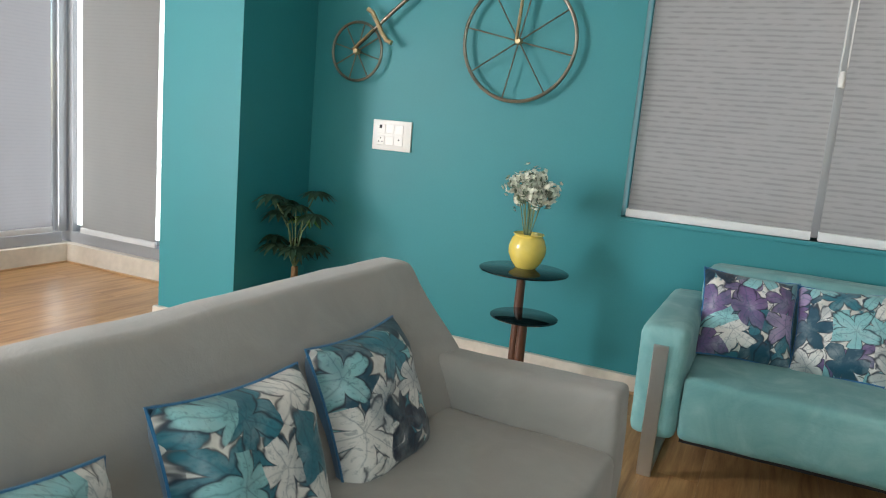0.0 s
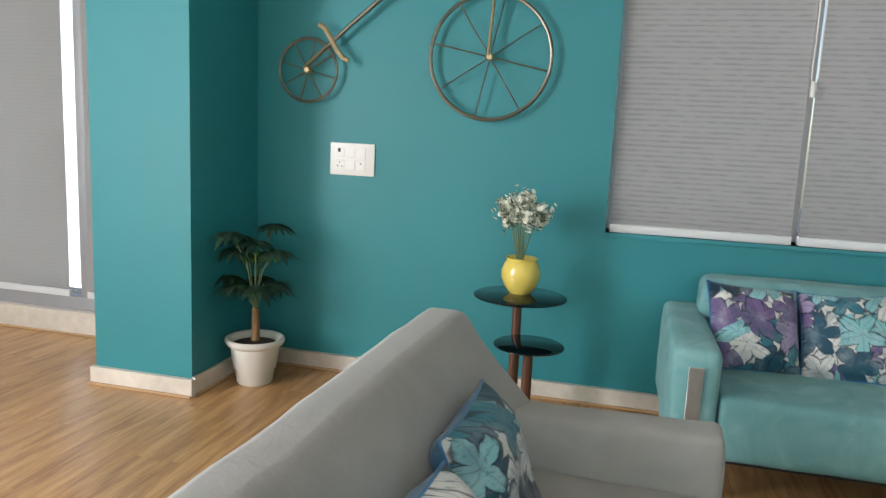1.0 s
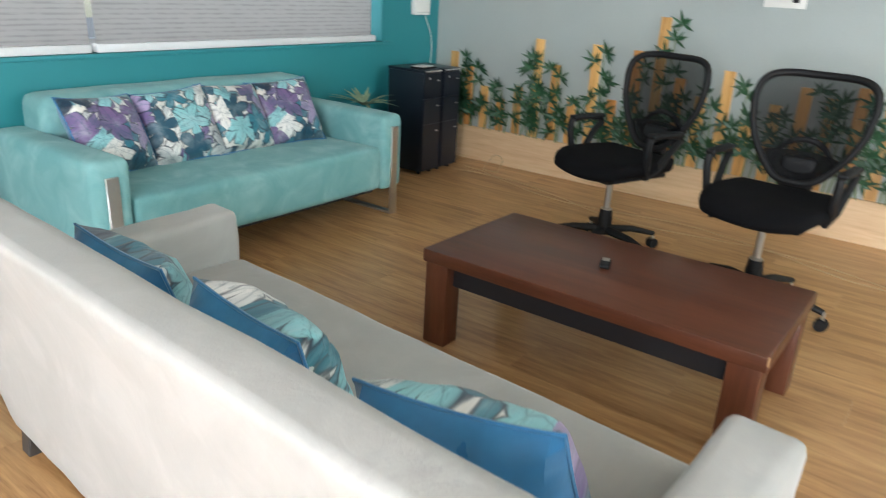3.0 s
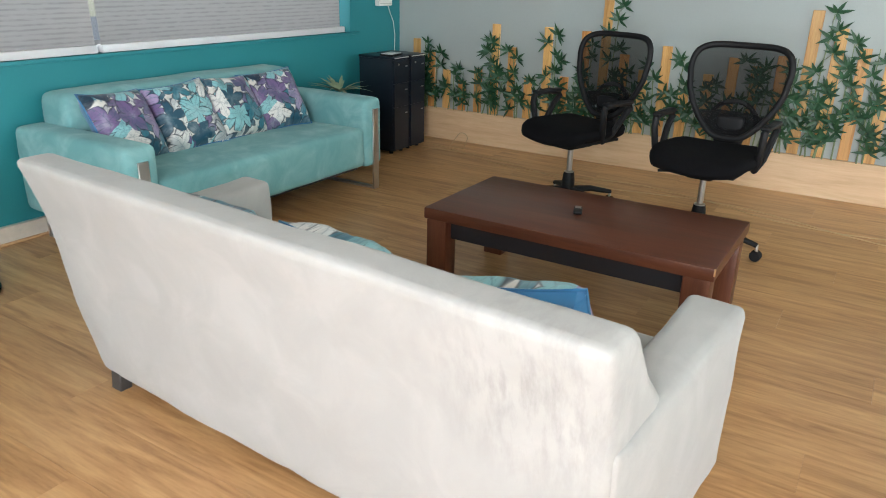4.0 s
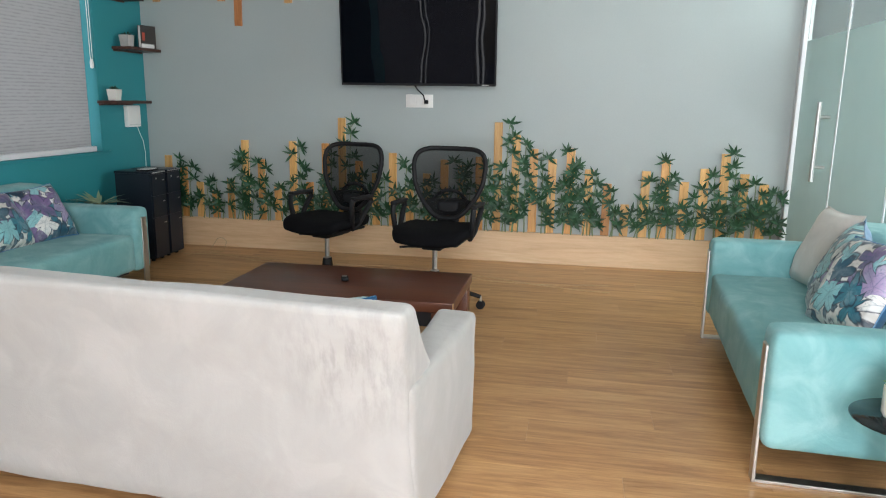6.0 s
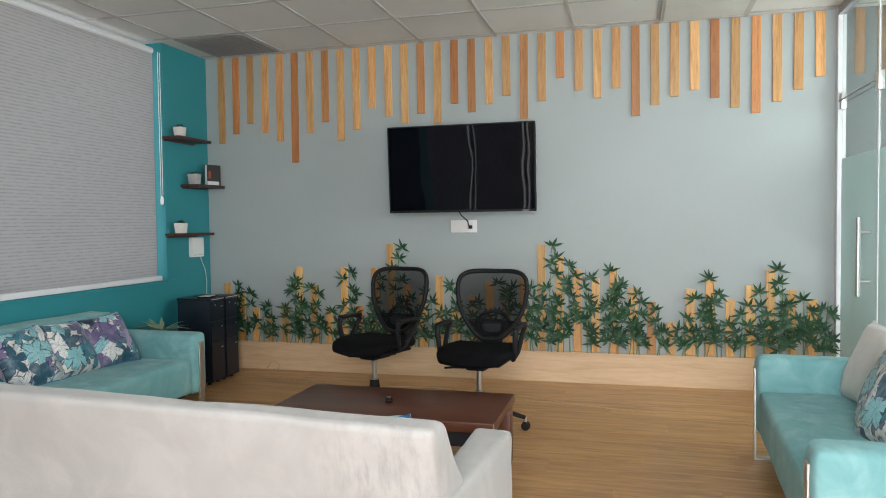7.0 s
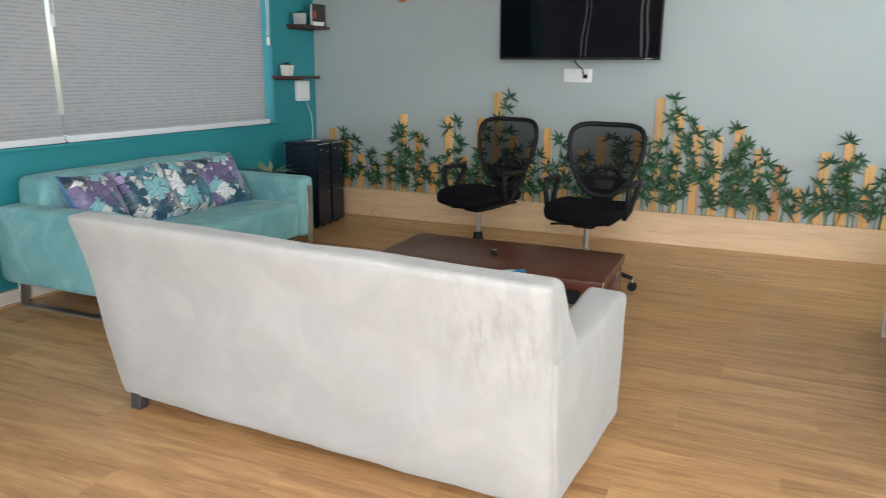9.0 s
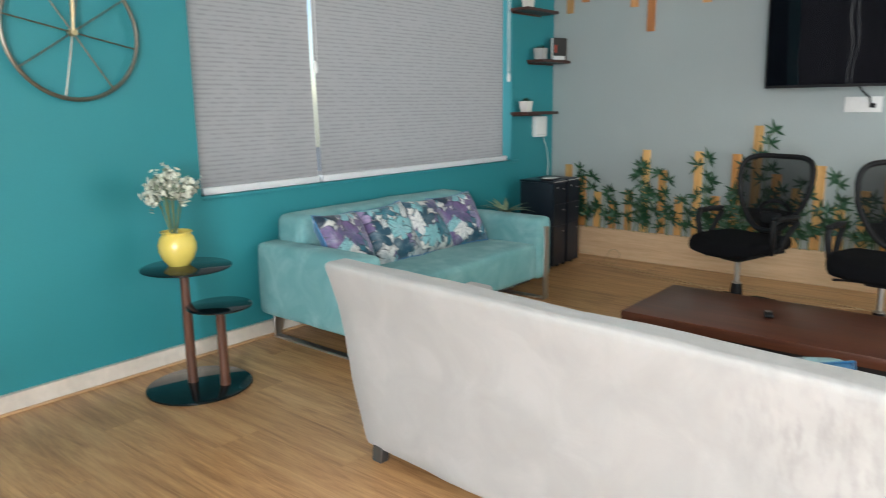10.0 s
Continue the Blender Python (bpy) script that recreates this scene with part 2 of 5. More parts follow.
def blind_cloth(name, color, through, weave=True):
    """Roller-blind screen: lets part of the daylight through, with dashes woven across it."""
    m, nt, b = nodes_of(name)
    n = node(nt, "ShaderNodeTexNoise", Scale=1.0, Detail=2.0, Roughness=0.5)
    nt.links.new(coords(nt, (20.0, 20.0, 80.0)), n.inputs["Vector"])
    rows = node(nt, "ShaderNodeTexWave", Scale=1.0, Distortion=0.6)
    rows.bands_direction = "Z"
    rows.inputs["Detail Scale"].default_value = 3.0
    nt.links.new(coords(nt, (1.0, 1.0, 14.0)), rows.inputs["Vector"])
    wide = node(nt, "ShaderNodeTexNoise", Scale=1.3, Detail=2.0)
    nt.links.new(coords(nt), wide.inputs["Vector"])
    dark = tuple(v * (0.72 if weave else 0.95) for v in color)
    dash = mixc(nt, 1.0, ramp(nt, n.outputs[0], [(0.36, (0.25, 0.25, 0.25)), (0.60, (1, 1, 1))]), ramp(nt, rows.outputs["Fac"], [(0.45, (0.12, 0.12, 0.12)), (0.85, (1, 1, 1))]), "MULTIPLY")
    base = mixc(nt, dash, color, dark)
    base = mixc(nt, 0.2, base, ramp(nt, wide.outputs[0], [(0.3, tuple(v * 0.8 for v in color)), (0.7, color)]))
    nt.links.new(base, b.inputs["Base Color"])
    b.inputs["Roughness"].default_value = 0.85
    tr = nt.nodes.new("ShaderNodeBsdfTranslucent")
    nt.links.new(base, tr.inputs[0])
    mx = node(nt, "ShaderNodeMixShader", Fac=through)
    nt.links.new(b.outputs[0], mx.inputs[1])
    nt.links.new(tr.outputs[0], mx.inputs[2])
    nt.links.new(mx.outputs[0], nt.nodes["Material Output"].inputs[0])
    bump(nt, b, n.outputs[0], 0.1, 0.003)
    return m


def see_through(name, color, clear, rough=0.3, gloss=0.5):
    """Mesh cloth or frosted film: part open, part solid."""
    m, nt, b = nodes_of(name)
    b.inputs["Base Color"].default_value, b.inputs["Roughness"].default_value = (*color, 1), rough
    b.inputs["Specular IOR Level"].default_value = gloss
    n = node(nt, "ShaderNodeTexNoise", Scale=3.0, Detail=3.0)
    nt.links.new(coords(nt), n.inputs["Vector"])
    f = node(nt, "ShaderNodeMapRange")
    f.inputs[3].default_value, f.inputs[4].default_value = clear - 0.06, clear + 0.06
    nt.links.new(n.outputs[0], f.inputs[0])
    mx = nt.nodes.new("ShaderNodeMixShader")
    nt.links.new(f.outputs[0], mx.inputs[0])
    tp = nt.nodes.new("ShaderNodeBsdfTransparent")
    nt.links.new(b.outputs[0], mx.inputs[1])
    nt.links.new(tp.outputs[0], mx.inputs[2])
    nt.links.new(mx.outputs[0], nt.nodes["Material Output"].inputs[0])
    return m


def glass(name, color, rough=0.0):
    m, nt, b = nodes_of(name)
    b.inputs["Base Color"].default_value = (*color, 1)
    b.inputs["Transmission Weight"].default_value = 1.0
    b.inputs["Roughness"].default_value = rough
    b.inputs["IOR"].default_value = 1.45
    return m


def glossy(name, color, rough, coat=0.0, wave=0.02):
    m, nt, b = nodes_of(name)
    b.inputs["Base Color"].default_value, b.inputs["Roughness"].default_value = (*color, 1), rough
    b.inputs["Coat Weight"].default_value = coat
    b.inputs["Specular IOR Level"].default_value = 0.38
    n = node(nt, "ShaderNodeTexNoise", Scale=1.2, Detail=2.0)
    nt.links.new(coords(nt), n.inputs["Vector"])
    bump(nt, b, n.outputs[0], wave, 0.01)
    return m


M_TEAL = plain("teal_wall_paint", (0.023, 0.228, 0.258), 0.55, var=0.07, big=1.2, fine=140, relief=0.05)
M_GREY = plain("grey_wall_paint", (0.372, 0.414, 0.406), 0.5, var=0.05, big=1.1, fine=150, relief=0.05)
M_WHITE = plain("white_wall_paint", (0.72, 0.72, 0.70), 0.7, var=0.04)
M_PLANK = wood("laminate_plank", (0.285, 0.135, 0.050), (0.47, 0.255, 0.104), (0.60, 0.355, 0.160), "Y", 0.30, 1.3, 0.16, soft=0.10)
M_UNDER = plain("floor_underlay", (0.22, 0.125, 0.06), 0.8)
M_BEAD = plain("floor_bead", (0.50, 0.31, 0.16), 0.5)
M_MARBLE = plain("skirting_stone", (0.66, 0.60, 0.52), 0.35, var=0.16, big=6.0, fine=30, relief=0.0)
M_CEIL = plain("ceiling_tile", (0.64, 0.63, 0.60), 0.9, var=0.04, fine=90, relief=0.25)
M_TBAR = plain("ceiling_bar", (0.42, 0.41, 0.39), 0.5, var=0.03, relief=0)
M_VENT = plain("vent_plastic", (0.30, 0.30, 0.29), 0.6)
M_PANEL = plain("light_panel", (0.56, 0.56, 0.53), 0.5)
M_SLAT = wood("pine_slat", (0.33, 0.145, 0.045), (0.60, 0.32, 0.115), (0.72, 0.44, 0.18), "Z", 0.45, 1.6, 0.75, soft=0.17, tint=(0.74, 0.46, 0.36))
M_SLATLOW = wood("pine_slat_bright", (0.42, 0.19, 0.05), (0.70, 0.385, 0.12), (0.80, 0.51, 0.20), "Z", 0.42, 1.6, 0.45, soft=0.15, tint=(0.90, 0.66, 0.52))
M_PLINTH = wood("plinth_veneer", (0.55, 0.35, 0.19), (0.68, 0.47, 0.28), (0.76, 0.56, 0.36), "Y", 0.5, 0.8, 0.1, soft=0.13)
M_TABLE = wood("table_veneer", (0.050, 0.015, 0.008), (0.095, 0.030, 0.015), (0.14, 0.048, 0.024), "Y", 0.3, 0.9, 0.05, soft=0.18)
M_TABLELEG = wood("table_leg_veneer", (0.07, 0.02, 0.01), (0.12, 0.038, 0.018), (0.16, 0.055, 0.026), "Z", 0.35, 1.2, 0.1)
M_APRON = plain("apron_board", (0.014, 0.014, 0.018), 0.5)
M_MINT = velvet("mint_velvet", (0.158, 0.365, 0.375), (0.275, 0.505, 0.505), 0.10)
M_GREIGE = velvet("greige_velvet", (0.350, 0.346, 0.328), (0.400, 0.395, 0.377), 0.22, 0.11, (-0.70, -0.70, 0.58))
M_CHROME = plain("brushed_steel", (0.60, 0.59, 0.57), 0.38, 1.0, var=0.06, relief=0.02)
M_FOOT = plain("foot_metal", (0.09, 0.088, 0.085), 0.5, 0.5, var=0.1)
M_STEEL = plain("wheel_steel", (0.23, 0.205, 0.165), 0.32, 0.9, var=0.25, big=14, relief=0.05)
M_BRASS = plain("aged_brass", (0.55, 0.42, 0.24), 0.42, 0.7, var=0.2, big=20)
M_BLACKPL = plain("black_plastic", (0.008, 0.008, 0.009), 0.58, relief=0.1)
M_BLACKCL = plain("black_cloth", (0.005, 0.005, 0.006), 0.95, fine=300, relief=0.3)
M_MESH = see_through("black_mesh", (0.006, 0.006, 0.007), 0.28, 0.8, 0.2)
M_MESHD = see_through("dense_black_mesh", (0.006, 0.006, 0.007), 0.16, 0.8, 0.2)
M_BLACKCAB = plain("navy_black_laminate", (0.006, 0.010, 0.018), 0.4, relief=0.04)
M_BLACKPL.node_tree.nodes["Principled BSDF"].inputs["Specular IOR Level"].default_value = 0.28
M_BLACKCL.node_tree.nodes["Principled BSDF"].inputs["Specular IOR Level"].default_value = 0.12
M_SCREEN = glossy("tv_screen", (0.003, 0.003, 0.005), 0.025, wave=0.35)
M_SCREEN.node_tree.nodes["Principled BSDF"].inputs["Specular IOR Level"].default_value = 0.17
M_WHITEPL = plain("white_plastic", (0.78, 0.77, 0.74), 0.35, var=0.03, relief=0.02)
M_SHADEPL = plain("shaded_plastic", (0.45, 0.44, 0.42), 0.4, var=0.03)
M_BLACKGL = glossy("black_glass", (0.004, 0.010, 0.012), 0.04)
M_POLE = wood("walnut_pole", (0.05, 0.020, 0.012), (0.10, 0.042, 0.024), (0.15, 0.066, 0.038), "Z", 0.3, 2.0, 0.1)
M_YELLOW = plain("yellow_glaze", (0.76, 0.60, 0.13), 0.16, var=0.06, big=9, relief=0.03, coat=0.5)
M_SOIL = plain("dark_soil", (0.035, 0.022, 0.014), 0.95, var=0.4, fine=120, relief=0.8)
M_POT = plain("white_pot", (0.74, 0.71, 0.65), 0.4, var=0.05)
M_POTGREY = plain("concrete_pot", (0.42, 0.41, 0.39), 0.8, var=0.15, big=18, relief=0.2)
M_BARK = plain("palm_bark", (0.26, 0.15, 0.07), 0.85, var=0.35, big=22, relief=0.5)
M_STALK = plain("green_stalk", (0.16, 0.22, 0.10), 0.5)
M_LEAF = plain("dark_leaf", (0.018, 0.045, 0.024), 0.45, var=0.5, big=9, relief=0.1)
M_LEAFB = plain("bamboo_leaf", (0.020, 0.074, 0.031), 0.42, var=0.6, big=7, relief=0.1)
M_LEAFL = plain("young_leaf", (0.15, 0.30, 0.05), 0.45, var=0.3, big=9)
M_LEAFP = plain("pale_leaf", (0.27, 0.33, 0.20), 0.5, var=0.3, big=12)
M_PETAL = plain("cream_petal", (0.72, 0.73, 0.62), 0.8, var=0.25, big=30)
M_BUD = plain("grey_green_bud", (0.16, 0.20, 0.14), 0.8, var=0.3, big=30)
M_SATIN = plain("blue_satin", (0.026, 0.16, 0.34), 0.30, var=0.25, big=7, fine=25, relief=0.25, sheen=0.3)
M_CREAM = velvet("cream_cloth", (0.58, 0.56, 0.52), (0.68, 0.66, 0.62), 0.2)
M_BLINDN = blind_cloth("blind_weave", (0.50, 0.49, 0.48), 0.5)
M_BLINDW = blind_cloth("blind_screen", (0.42, 0.41, 0.395), 0.4, False)
M_BLINDX = blind_cloth("blind_dense", (0.33, 0.33, 0.34), 0.05, False)
# dimness put into the colour: near-black, so the lamplit passage still looks dim
M_PASS = plain("passage_dim_paint", (0.09, 0.10, 0.105), 0.7, var=0.05)
M_ALU = plain("white_aluminium", (0.70, 0.71, 0.72), 0.35, var=0.03)
M_FRAMEG = plain("grey_aluminium", (0.38, 0.39, 0.41), 0.35, 0.3, var=0.05)
M_WINGL = glass("window_glass", (0.96, 0.98, 0.98))
M_DOORGL = glass("door_glass", (0.86, 0.96, 0.93))
M_FROST = see_through("frosted_film", (0.50, 0.61, 0.595), 0.30, 0.55, 0.3)
M_DARKWOOD = wood("dark_shelf", (0.03, 0.012, 0.009), (0.06, 0.022, 0.015), (0.09, 0.034, 0.022), "X", 0.45, 1.5, 0.1)
M_BOOK = plain("book_cover", (0.035, 0.032, 0.03), 0.5)
M_PAPER = plain("paper", (0.70, 0.70, 0.68), 0.8)
M_RED = plain("red_print", (0.40, 0.06, 0.03), 0.5)
M_GROUND = plain("outside_ground", (0.20, 0.20, 0.19), 0.9)
M_CABLE = plain("pale_cable", (0.48, 0.36, 0.22), 0.5)

# ---- mesh tools ----


def ob_from(name, bm, mat, smooth=True):
    me = bpy.data.meshes.new(name)
    bmesh.ops.recalc_face_normals(bm, faces=bm.faces)
    bm.to_mesh(me)
    bm.free()
    me.materials.append(mat)
    if smooth:
        me.shade_smooth()
        me.set_sharp_from_angle(angle=radians(38))
    return new(name, me)


def part(name, bm, mat, parent, label="", smooth=True):
    ob = ob_from(name, bm, mat, smooth)
    ob.parent = parent
    return tagged(ob, label)


def thing(name, at_pose, label, category, group="", kind=""):
    e = new(name)
    e.empty_display_size = 0.1
    e.matrix_world = at_pose
    return tagged(e, label, category, group, kind)


def solid(name, bm, mat, label, category="", group="", kind="", smooth=True):
    return tagged(ob_from(name, bm, mat, smooth), label, category, group, kind)


def box(x0, x1, y0, y1, z0, z1, bevel=0.0, seg=2, bm=None):
    bm = bm or bmesh.new()
    r = bmesh.ops.create_cube(bm, size=1)
    vs = r["verts"]
    for v in vs:
        v.co = Vector((x0 + (v.co.x + 0.5) * (x1 - x0), y0 + (v.co.y + 0.5) * (y1 - y0), z0 + (v.co.z + 0.5) * (z1 - z0)))
    if bevel:
        es = list({e for v in vs for e in v.link_edges})
        bmesh.ops.bevel(bm, geom=es, offset=bevel, segments=seg, affect="EDGES", profile=0.6)
    return bm


def turn_all(bm, m):
    bmesh.ops.transform(bm, matrix=m, verts=bm.verts)
    return bm


def lathe(profile, n=32, bm=None, cx=0, cy=0):
    """A turned body from (radius, height) pairs."""
    bm = bm or bmesh.new()
    rings = []
    for r, z in profile:
        if r < 1e-4:
            rings.append([bm.verts.new((cx, cy, z))])
        else:
            rings.append([bm.verts.new((cx + r * math.cos(2 * math.pi * i / n), cy + r * math.sin(2 * math.pi * i / n), z)) for i in range(n)])
    for a, b in zip(rings, rings[1:]):
        for i in range(n):
            j = (i + 1) % n
            if len(a) == 1 and len(b) > 1:
                bm.faces.new((a[0], b[i], b[j]))
            elif len(b) == 1 and len(a) > 1:
                bm.faces.new((a[i], a[j], b[0]))
            elif len(a) > 1:
                bm.faces.new((a[i], a[j], b[j], b[i]))
    return bm


def tube(points, radius, n=10, bm=None, closed=False, flat=1.0, ref=None):
    """A round bar along points; radius is a number or one for each point."""
    bm = bm or bmesh.new()
    pts = [Vector(p) for p in points]
    rad = radius if isinstance(radius, (list, tuple)) else [radius] * len(pts)
    rings, k = [], len(pts)
    for i, p in enumerate(pts):
        d = (pts[(i + 1) % k] - pts[i - 1]) if closed else (pts[min(i + 1, k - 1)] - pts[max(i - 1, 0)])
        d.normalize()
        to = Vector(ref) if ref else Vector((0, 0, 1)) if abs(d.z) < 0.95 else Vector((1, 0, 0))
        a = d.cross(to).normalized()
        c = a.cross(d).normalized()
        rings.append([bm.verts.new(p + rad[i] * (math.cos(t) * a + flat * math.sin(t) * c)) for t in (2 * math.pi * j / n for j in range(n))])
    for i in range(k if closed else k - 1):
        a, b = rings[i], rings[(i + 1) % k]
        for j in range(n):
            bm.faces.new((a[j], a[(j + 1) % n], b[(j + 1) % n], b[j]))
    if not closed:
        bm.faces.new(rings[0])
        bm.faces.new(rings[-1])
    return bm


def soft_box(x0, x1, y0, y1, z0, z1, r=0.03, div=10, swell=(0, 0, 0), wob=0.0, seed=0, shape=None):
    """An upholstered block: rounded edges, swelling faces, slight unevenness. shape bends each point in the end."""
    c = Vector(((x0 + x1) / 2, (y0 + y1) / 2, (z0 + z1) / 2))
    h = Vector(((x1 - x0) / 2, (y1 - y0) / 2, (z1 - z0) / 2))
    r = min(r, min(h) * 0.98)

    def marks(half):
        core = [-half + r + (2 * half - 2 * r) * i / div for i in range(div + 1)]
        return [-half, -half + 0.12 * r, -half + 0.4 * r] + core + [half - 0.4 * r, half - 0.12 * r, half]

    bm, seen = bmesh.new(), {}

    def vert(p):
        key = tuple(round(v, 5) for v in p)
        if key not in seen:
            q = Vector([max(-(h[i] - r), min(h[i] - r, p[i])) for i in range(3)])
            d = Vector(p) - q
            n = d.normalized() if d.length > 1e-9 else Vector((0, 0, 0))
            co = q + n * r if d.length > 1e-9 else Vector(p)
            u = [max(-1, min(1, co[i] / h[i])) for i in range(3)]
            for i in range(3):
                a, b = [j for j in range(3) if j != i]
                co[i] += swell[i] * u[i] ** 3 * (1 - u[a] ** 2) * (1 - u[b] ** 2)
            co += c
            if wob:
                co += n * wob * (noise.noise(co * 5 + Vector((seed, 0, 0))) + 0.5 * noise.noise(co * 13 + Vector((0, seed, 0))))
            seen[key] = bm.verts.new(shape(co) if shape else co)
        return seen[key]

    for i in range(3):
        a, b = [j for j in range(3) if j != i]
        ma, mb = marks(h[a]), marks(h[b])
        for s in (-1, 1):
            for ia in range(len(ma) - 1):
                for ib in range(len(mb) - 1):
                    q = []
                    for da, db in ((0, 0), (1, 0), (1, 1), (0, 1)):
                        p = [0, 0, 0]
                        p[i], p[a], p[b] = s * h[i], ma[ia + da], mb[ib + db]
                        q.append(vert(p))
                    if len(set(q)) == 4:
                        try:
                            bm.faces.new(q)
                        except ValueError:
                            pass
    return bm


def cushion(at_pose, front_mat, back_mat, label, size=0.40, fat=0.075, seed=1, group=""):
    """A square scatter cushion: printed front, plain back, piped seam."""
    root = thing("scatter_cushion", at_pose, label, "cushion", group)
    n, half = 20, size / 2

    def at(u, v, side):
        pinch = 1 - 0.085 * (1 - v * v) * abs(u) ** 3
        pinch2 = 1 - 0.085 * (1 - u * u) * abs(v) ** 3
        t = fat * ((1 - u ** 4) * (1 - v ** 4)) ** 0.55
        t *= 1 + 0.16 * noise.noise((2.3 * u + seed, 2.3 * v, side * 3.0)) + 0.06 * noise.noise((7 * u, 7 * v + seed, side))
        return Vector((half * u * pinch, half * v * pinch2, side * t))

    for side, mat, name in ((1, front_mat, "front_cover"), (-1, back_mat, "back_cover")):
        bm = bmesh.new()
        g = [[bm.verts.new(at(2 * i / n - 1, 2 * j / n - 1, side)) for j in range(n + 1)] for i in range(n + 1)]
        for i in range(n):
            for j in range(n):
                bm.faces.new((g[i][j], g[i + 1][j], g[i + 1][j + 1], g[i][j + 1]))
        part(name, bm, mat, root)
    rim = [at(2 * i / n - 1, -1, 1) for i in range(n)] + [at(1, 2 * i / n - 1, 1) for i in range(n)] + [at(1 - 2 * i / n, 1, 1) for i in range(n)] + [at(-1, 1 - 2 * i / n, 1) for i in range(n)]
    part("piping", tube(rim, 0.0035, 6, closed=True), back_mat, root)
    return root


def leaf_into(bm, base, direction, length, width, droop=0.25, up=Vector((0, 0, 1))):
    """One lance-shaped leaf, folded along its rib."""
    d = direction.normalized()
    side = d.cross(up)
    side = side.normalized() if side.length > 1e-3 else Vector((1, 0, 0))
    nrm = side.cross(d).normalized()
    rows = []
    for t, w in ((0, 0.06), (0.28, 0.9), (0.6, 0.72), (1.0, 0.0)):
        p = base + d * length * t - up * droop * length * t * t
        if w:
            rows.append([bm.verts.new(p - side * width * w / 2 + nrm * width * 0.12 * w), bm.verts.new(p), bm.verts.new(p + side * width * w / 2 + nrm * width * 0.12 * w)])
        else:
            rows.append([bm.verts.new(p)])
    for a, b in zip(rows, rows[1:]):
        if len(b) == 3:
            bm.faces.new((a[0], a[1], b[1], b[0]))
            bm.faces.new((a[1], a[2], b[2], b[1]))
        else:
            bm.faces.new((a[0], a[1], b[0]))
            bm.faces.new((a[1], a[2], b[0]))

# ---- the room ----
WALL_N, WALL_E, WALL_S, WALL_W, TOP = 3.43, 2.65, -1.50, -4.36, 2.68
COL_X0, COL_X1, COL_Y = -2.895, -2.396, 2.85
WIN_X0, WIN_X1, WIN_Z0 = -0.668, 2.052, 0.808


def structure(name, bm, mat, label, category="wall"):
    return solid(name, bm, mat, label, category, kind="structure", smooth=False)


floor = structure("floor", box(WALL_W - 0.2, WALL_E + 1.5, -3.5, 3.75, -0.12, -0.006), M_UNDER, "light oak laminate floor in long planks", "floor")
structure("ground", box(-60, 60, -60, 60, -3.2, -3.0), M_GROUND, "pale paved ground outside the building", "ground")

# north wall, teal, round the window
bm = box(COL_X1 - 0.1, WIN_X0, WALL_N, WALL_N + 0.22, 0, TOP)
box(WIN_X1, WALL_E + 0.2, WALL_N, WALL_N + 0.22, 0, TOP, bm=bm)
box(WIN_X0, WIN_X1, WALL_N, WALL_N + 0.22, 0, WIN_Z0, bm=bm)
structure("wall_north", bm, M_TEAL, "teal painted wall with a wide window opening")
structure("column", box(COL_X0, COL_X1, COL_Y, WALL_N + 0.22, 0, TOP), M_TEAL, "square teal painted column beside the window bay", "column")
structure("wall_east", box(WALL_E, WALL_E + 0.2, WALL_S - 0.02, WALL_N, 0, TOP), M_GREY, "grey painted wall behind the television")

# bay and west side
bm = box(WALL_W - 0.2, COL_X0, WALL_N + 0.0, WALL_N + 0.2, 0, 0.13)
box(WALL_W - 0.2, COL_X0, WALL_N, WALL_N + 0.2, 2.45, TOP, bm=bm)
structure("wall_bay", bm, M_MARBLE, "low pale stone upstand under the bay windows")
bm = box(WALL_W - 0.2, WALL_W, -3.5, WALL_N, 0, 0.13)
box(WALL_W - 0.2, WALL_W, -3.5, WALL_N, 2.45, TOP, bm=bm)
box(WALL_W - 0.2, WALL_W, -3.5, -1.45, 0.13, 2.45, bm=bm)
structure("wall_west", bm, M_MARBLE, "pale stone upstand and head of the window wall")
# south side: the glass front, and plain wall past it
bm = box(WALL_W, -1.2, WALL_S - 0.12, WALL_S, 0, TOP)
structure("wall_south", bm, M_WHITE, "plain off-white wall beside the glass front")
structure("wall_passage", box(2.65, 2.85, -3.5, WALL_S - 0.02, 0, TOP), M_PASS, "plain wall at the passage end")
# opening invented to hold the passage lamp
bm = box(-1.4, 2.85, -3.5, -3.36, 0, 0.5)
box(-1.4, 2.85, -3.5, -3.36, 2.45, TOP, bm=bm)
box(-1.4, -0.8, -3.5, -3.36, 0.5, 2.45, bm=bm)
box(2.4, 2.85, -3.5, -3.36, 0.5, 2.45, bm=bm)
structure("wall_passage_south", bm, M_PASS, "plain passage wall with an opening added for its lamp")
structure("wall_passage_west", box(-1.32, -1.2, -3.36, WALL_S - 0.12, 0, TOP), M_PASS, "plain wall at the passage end")

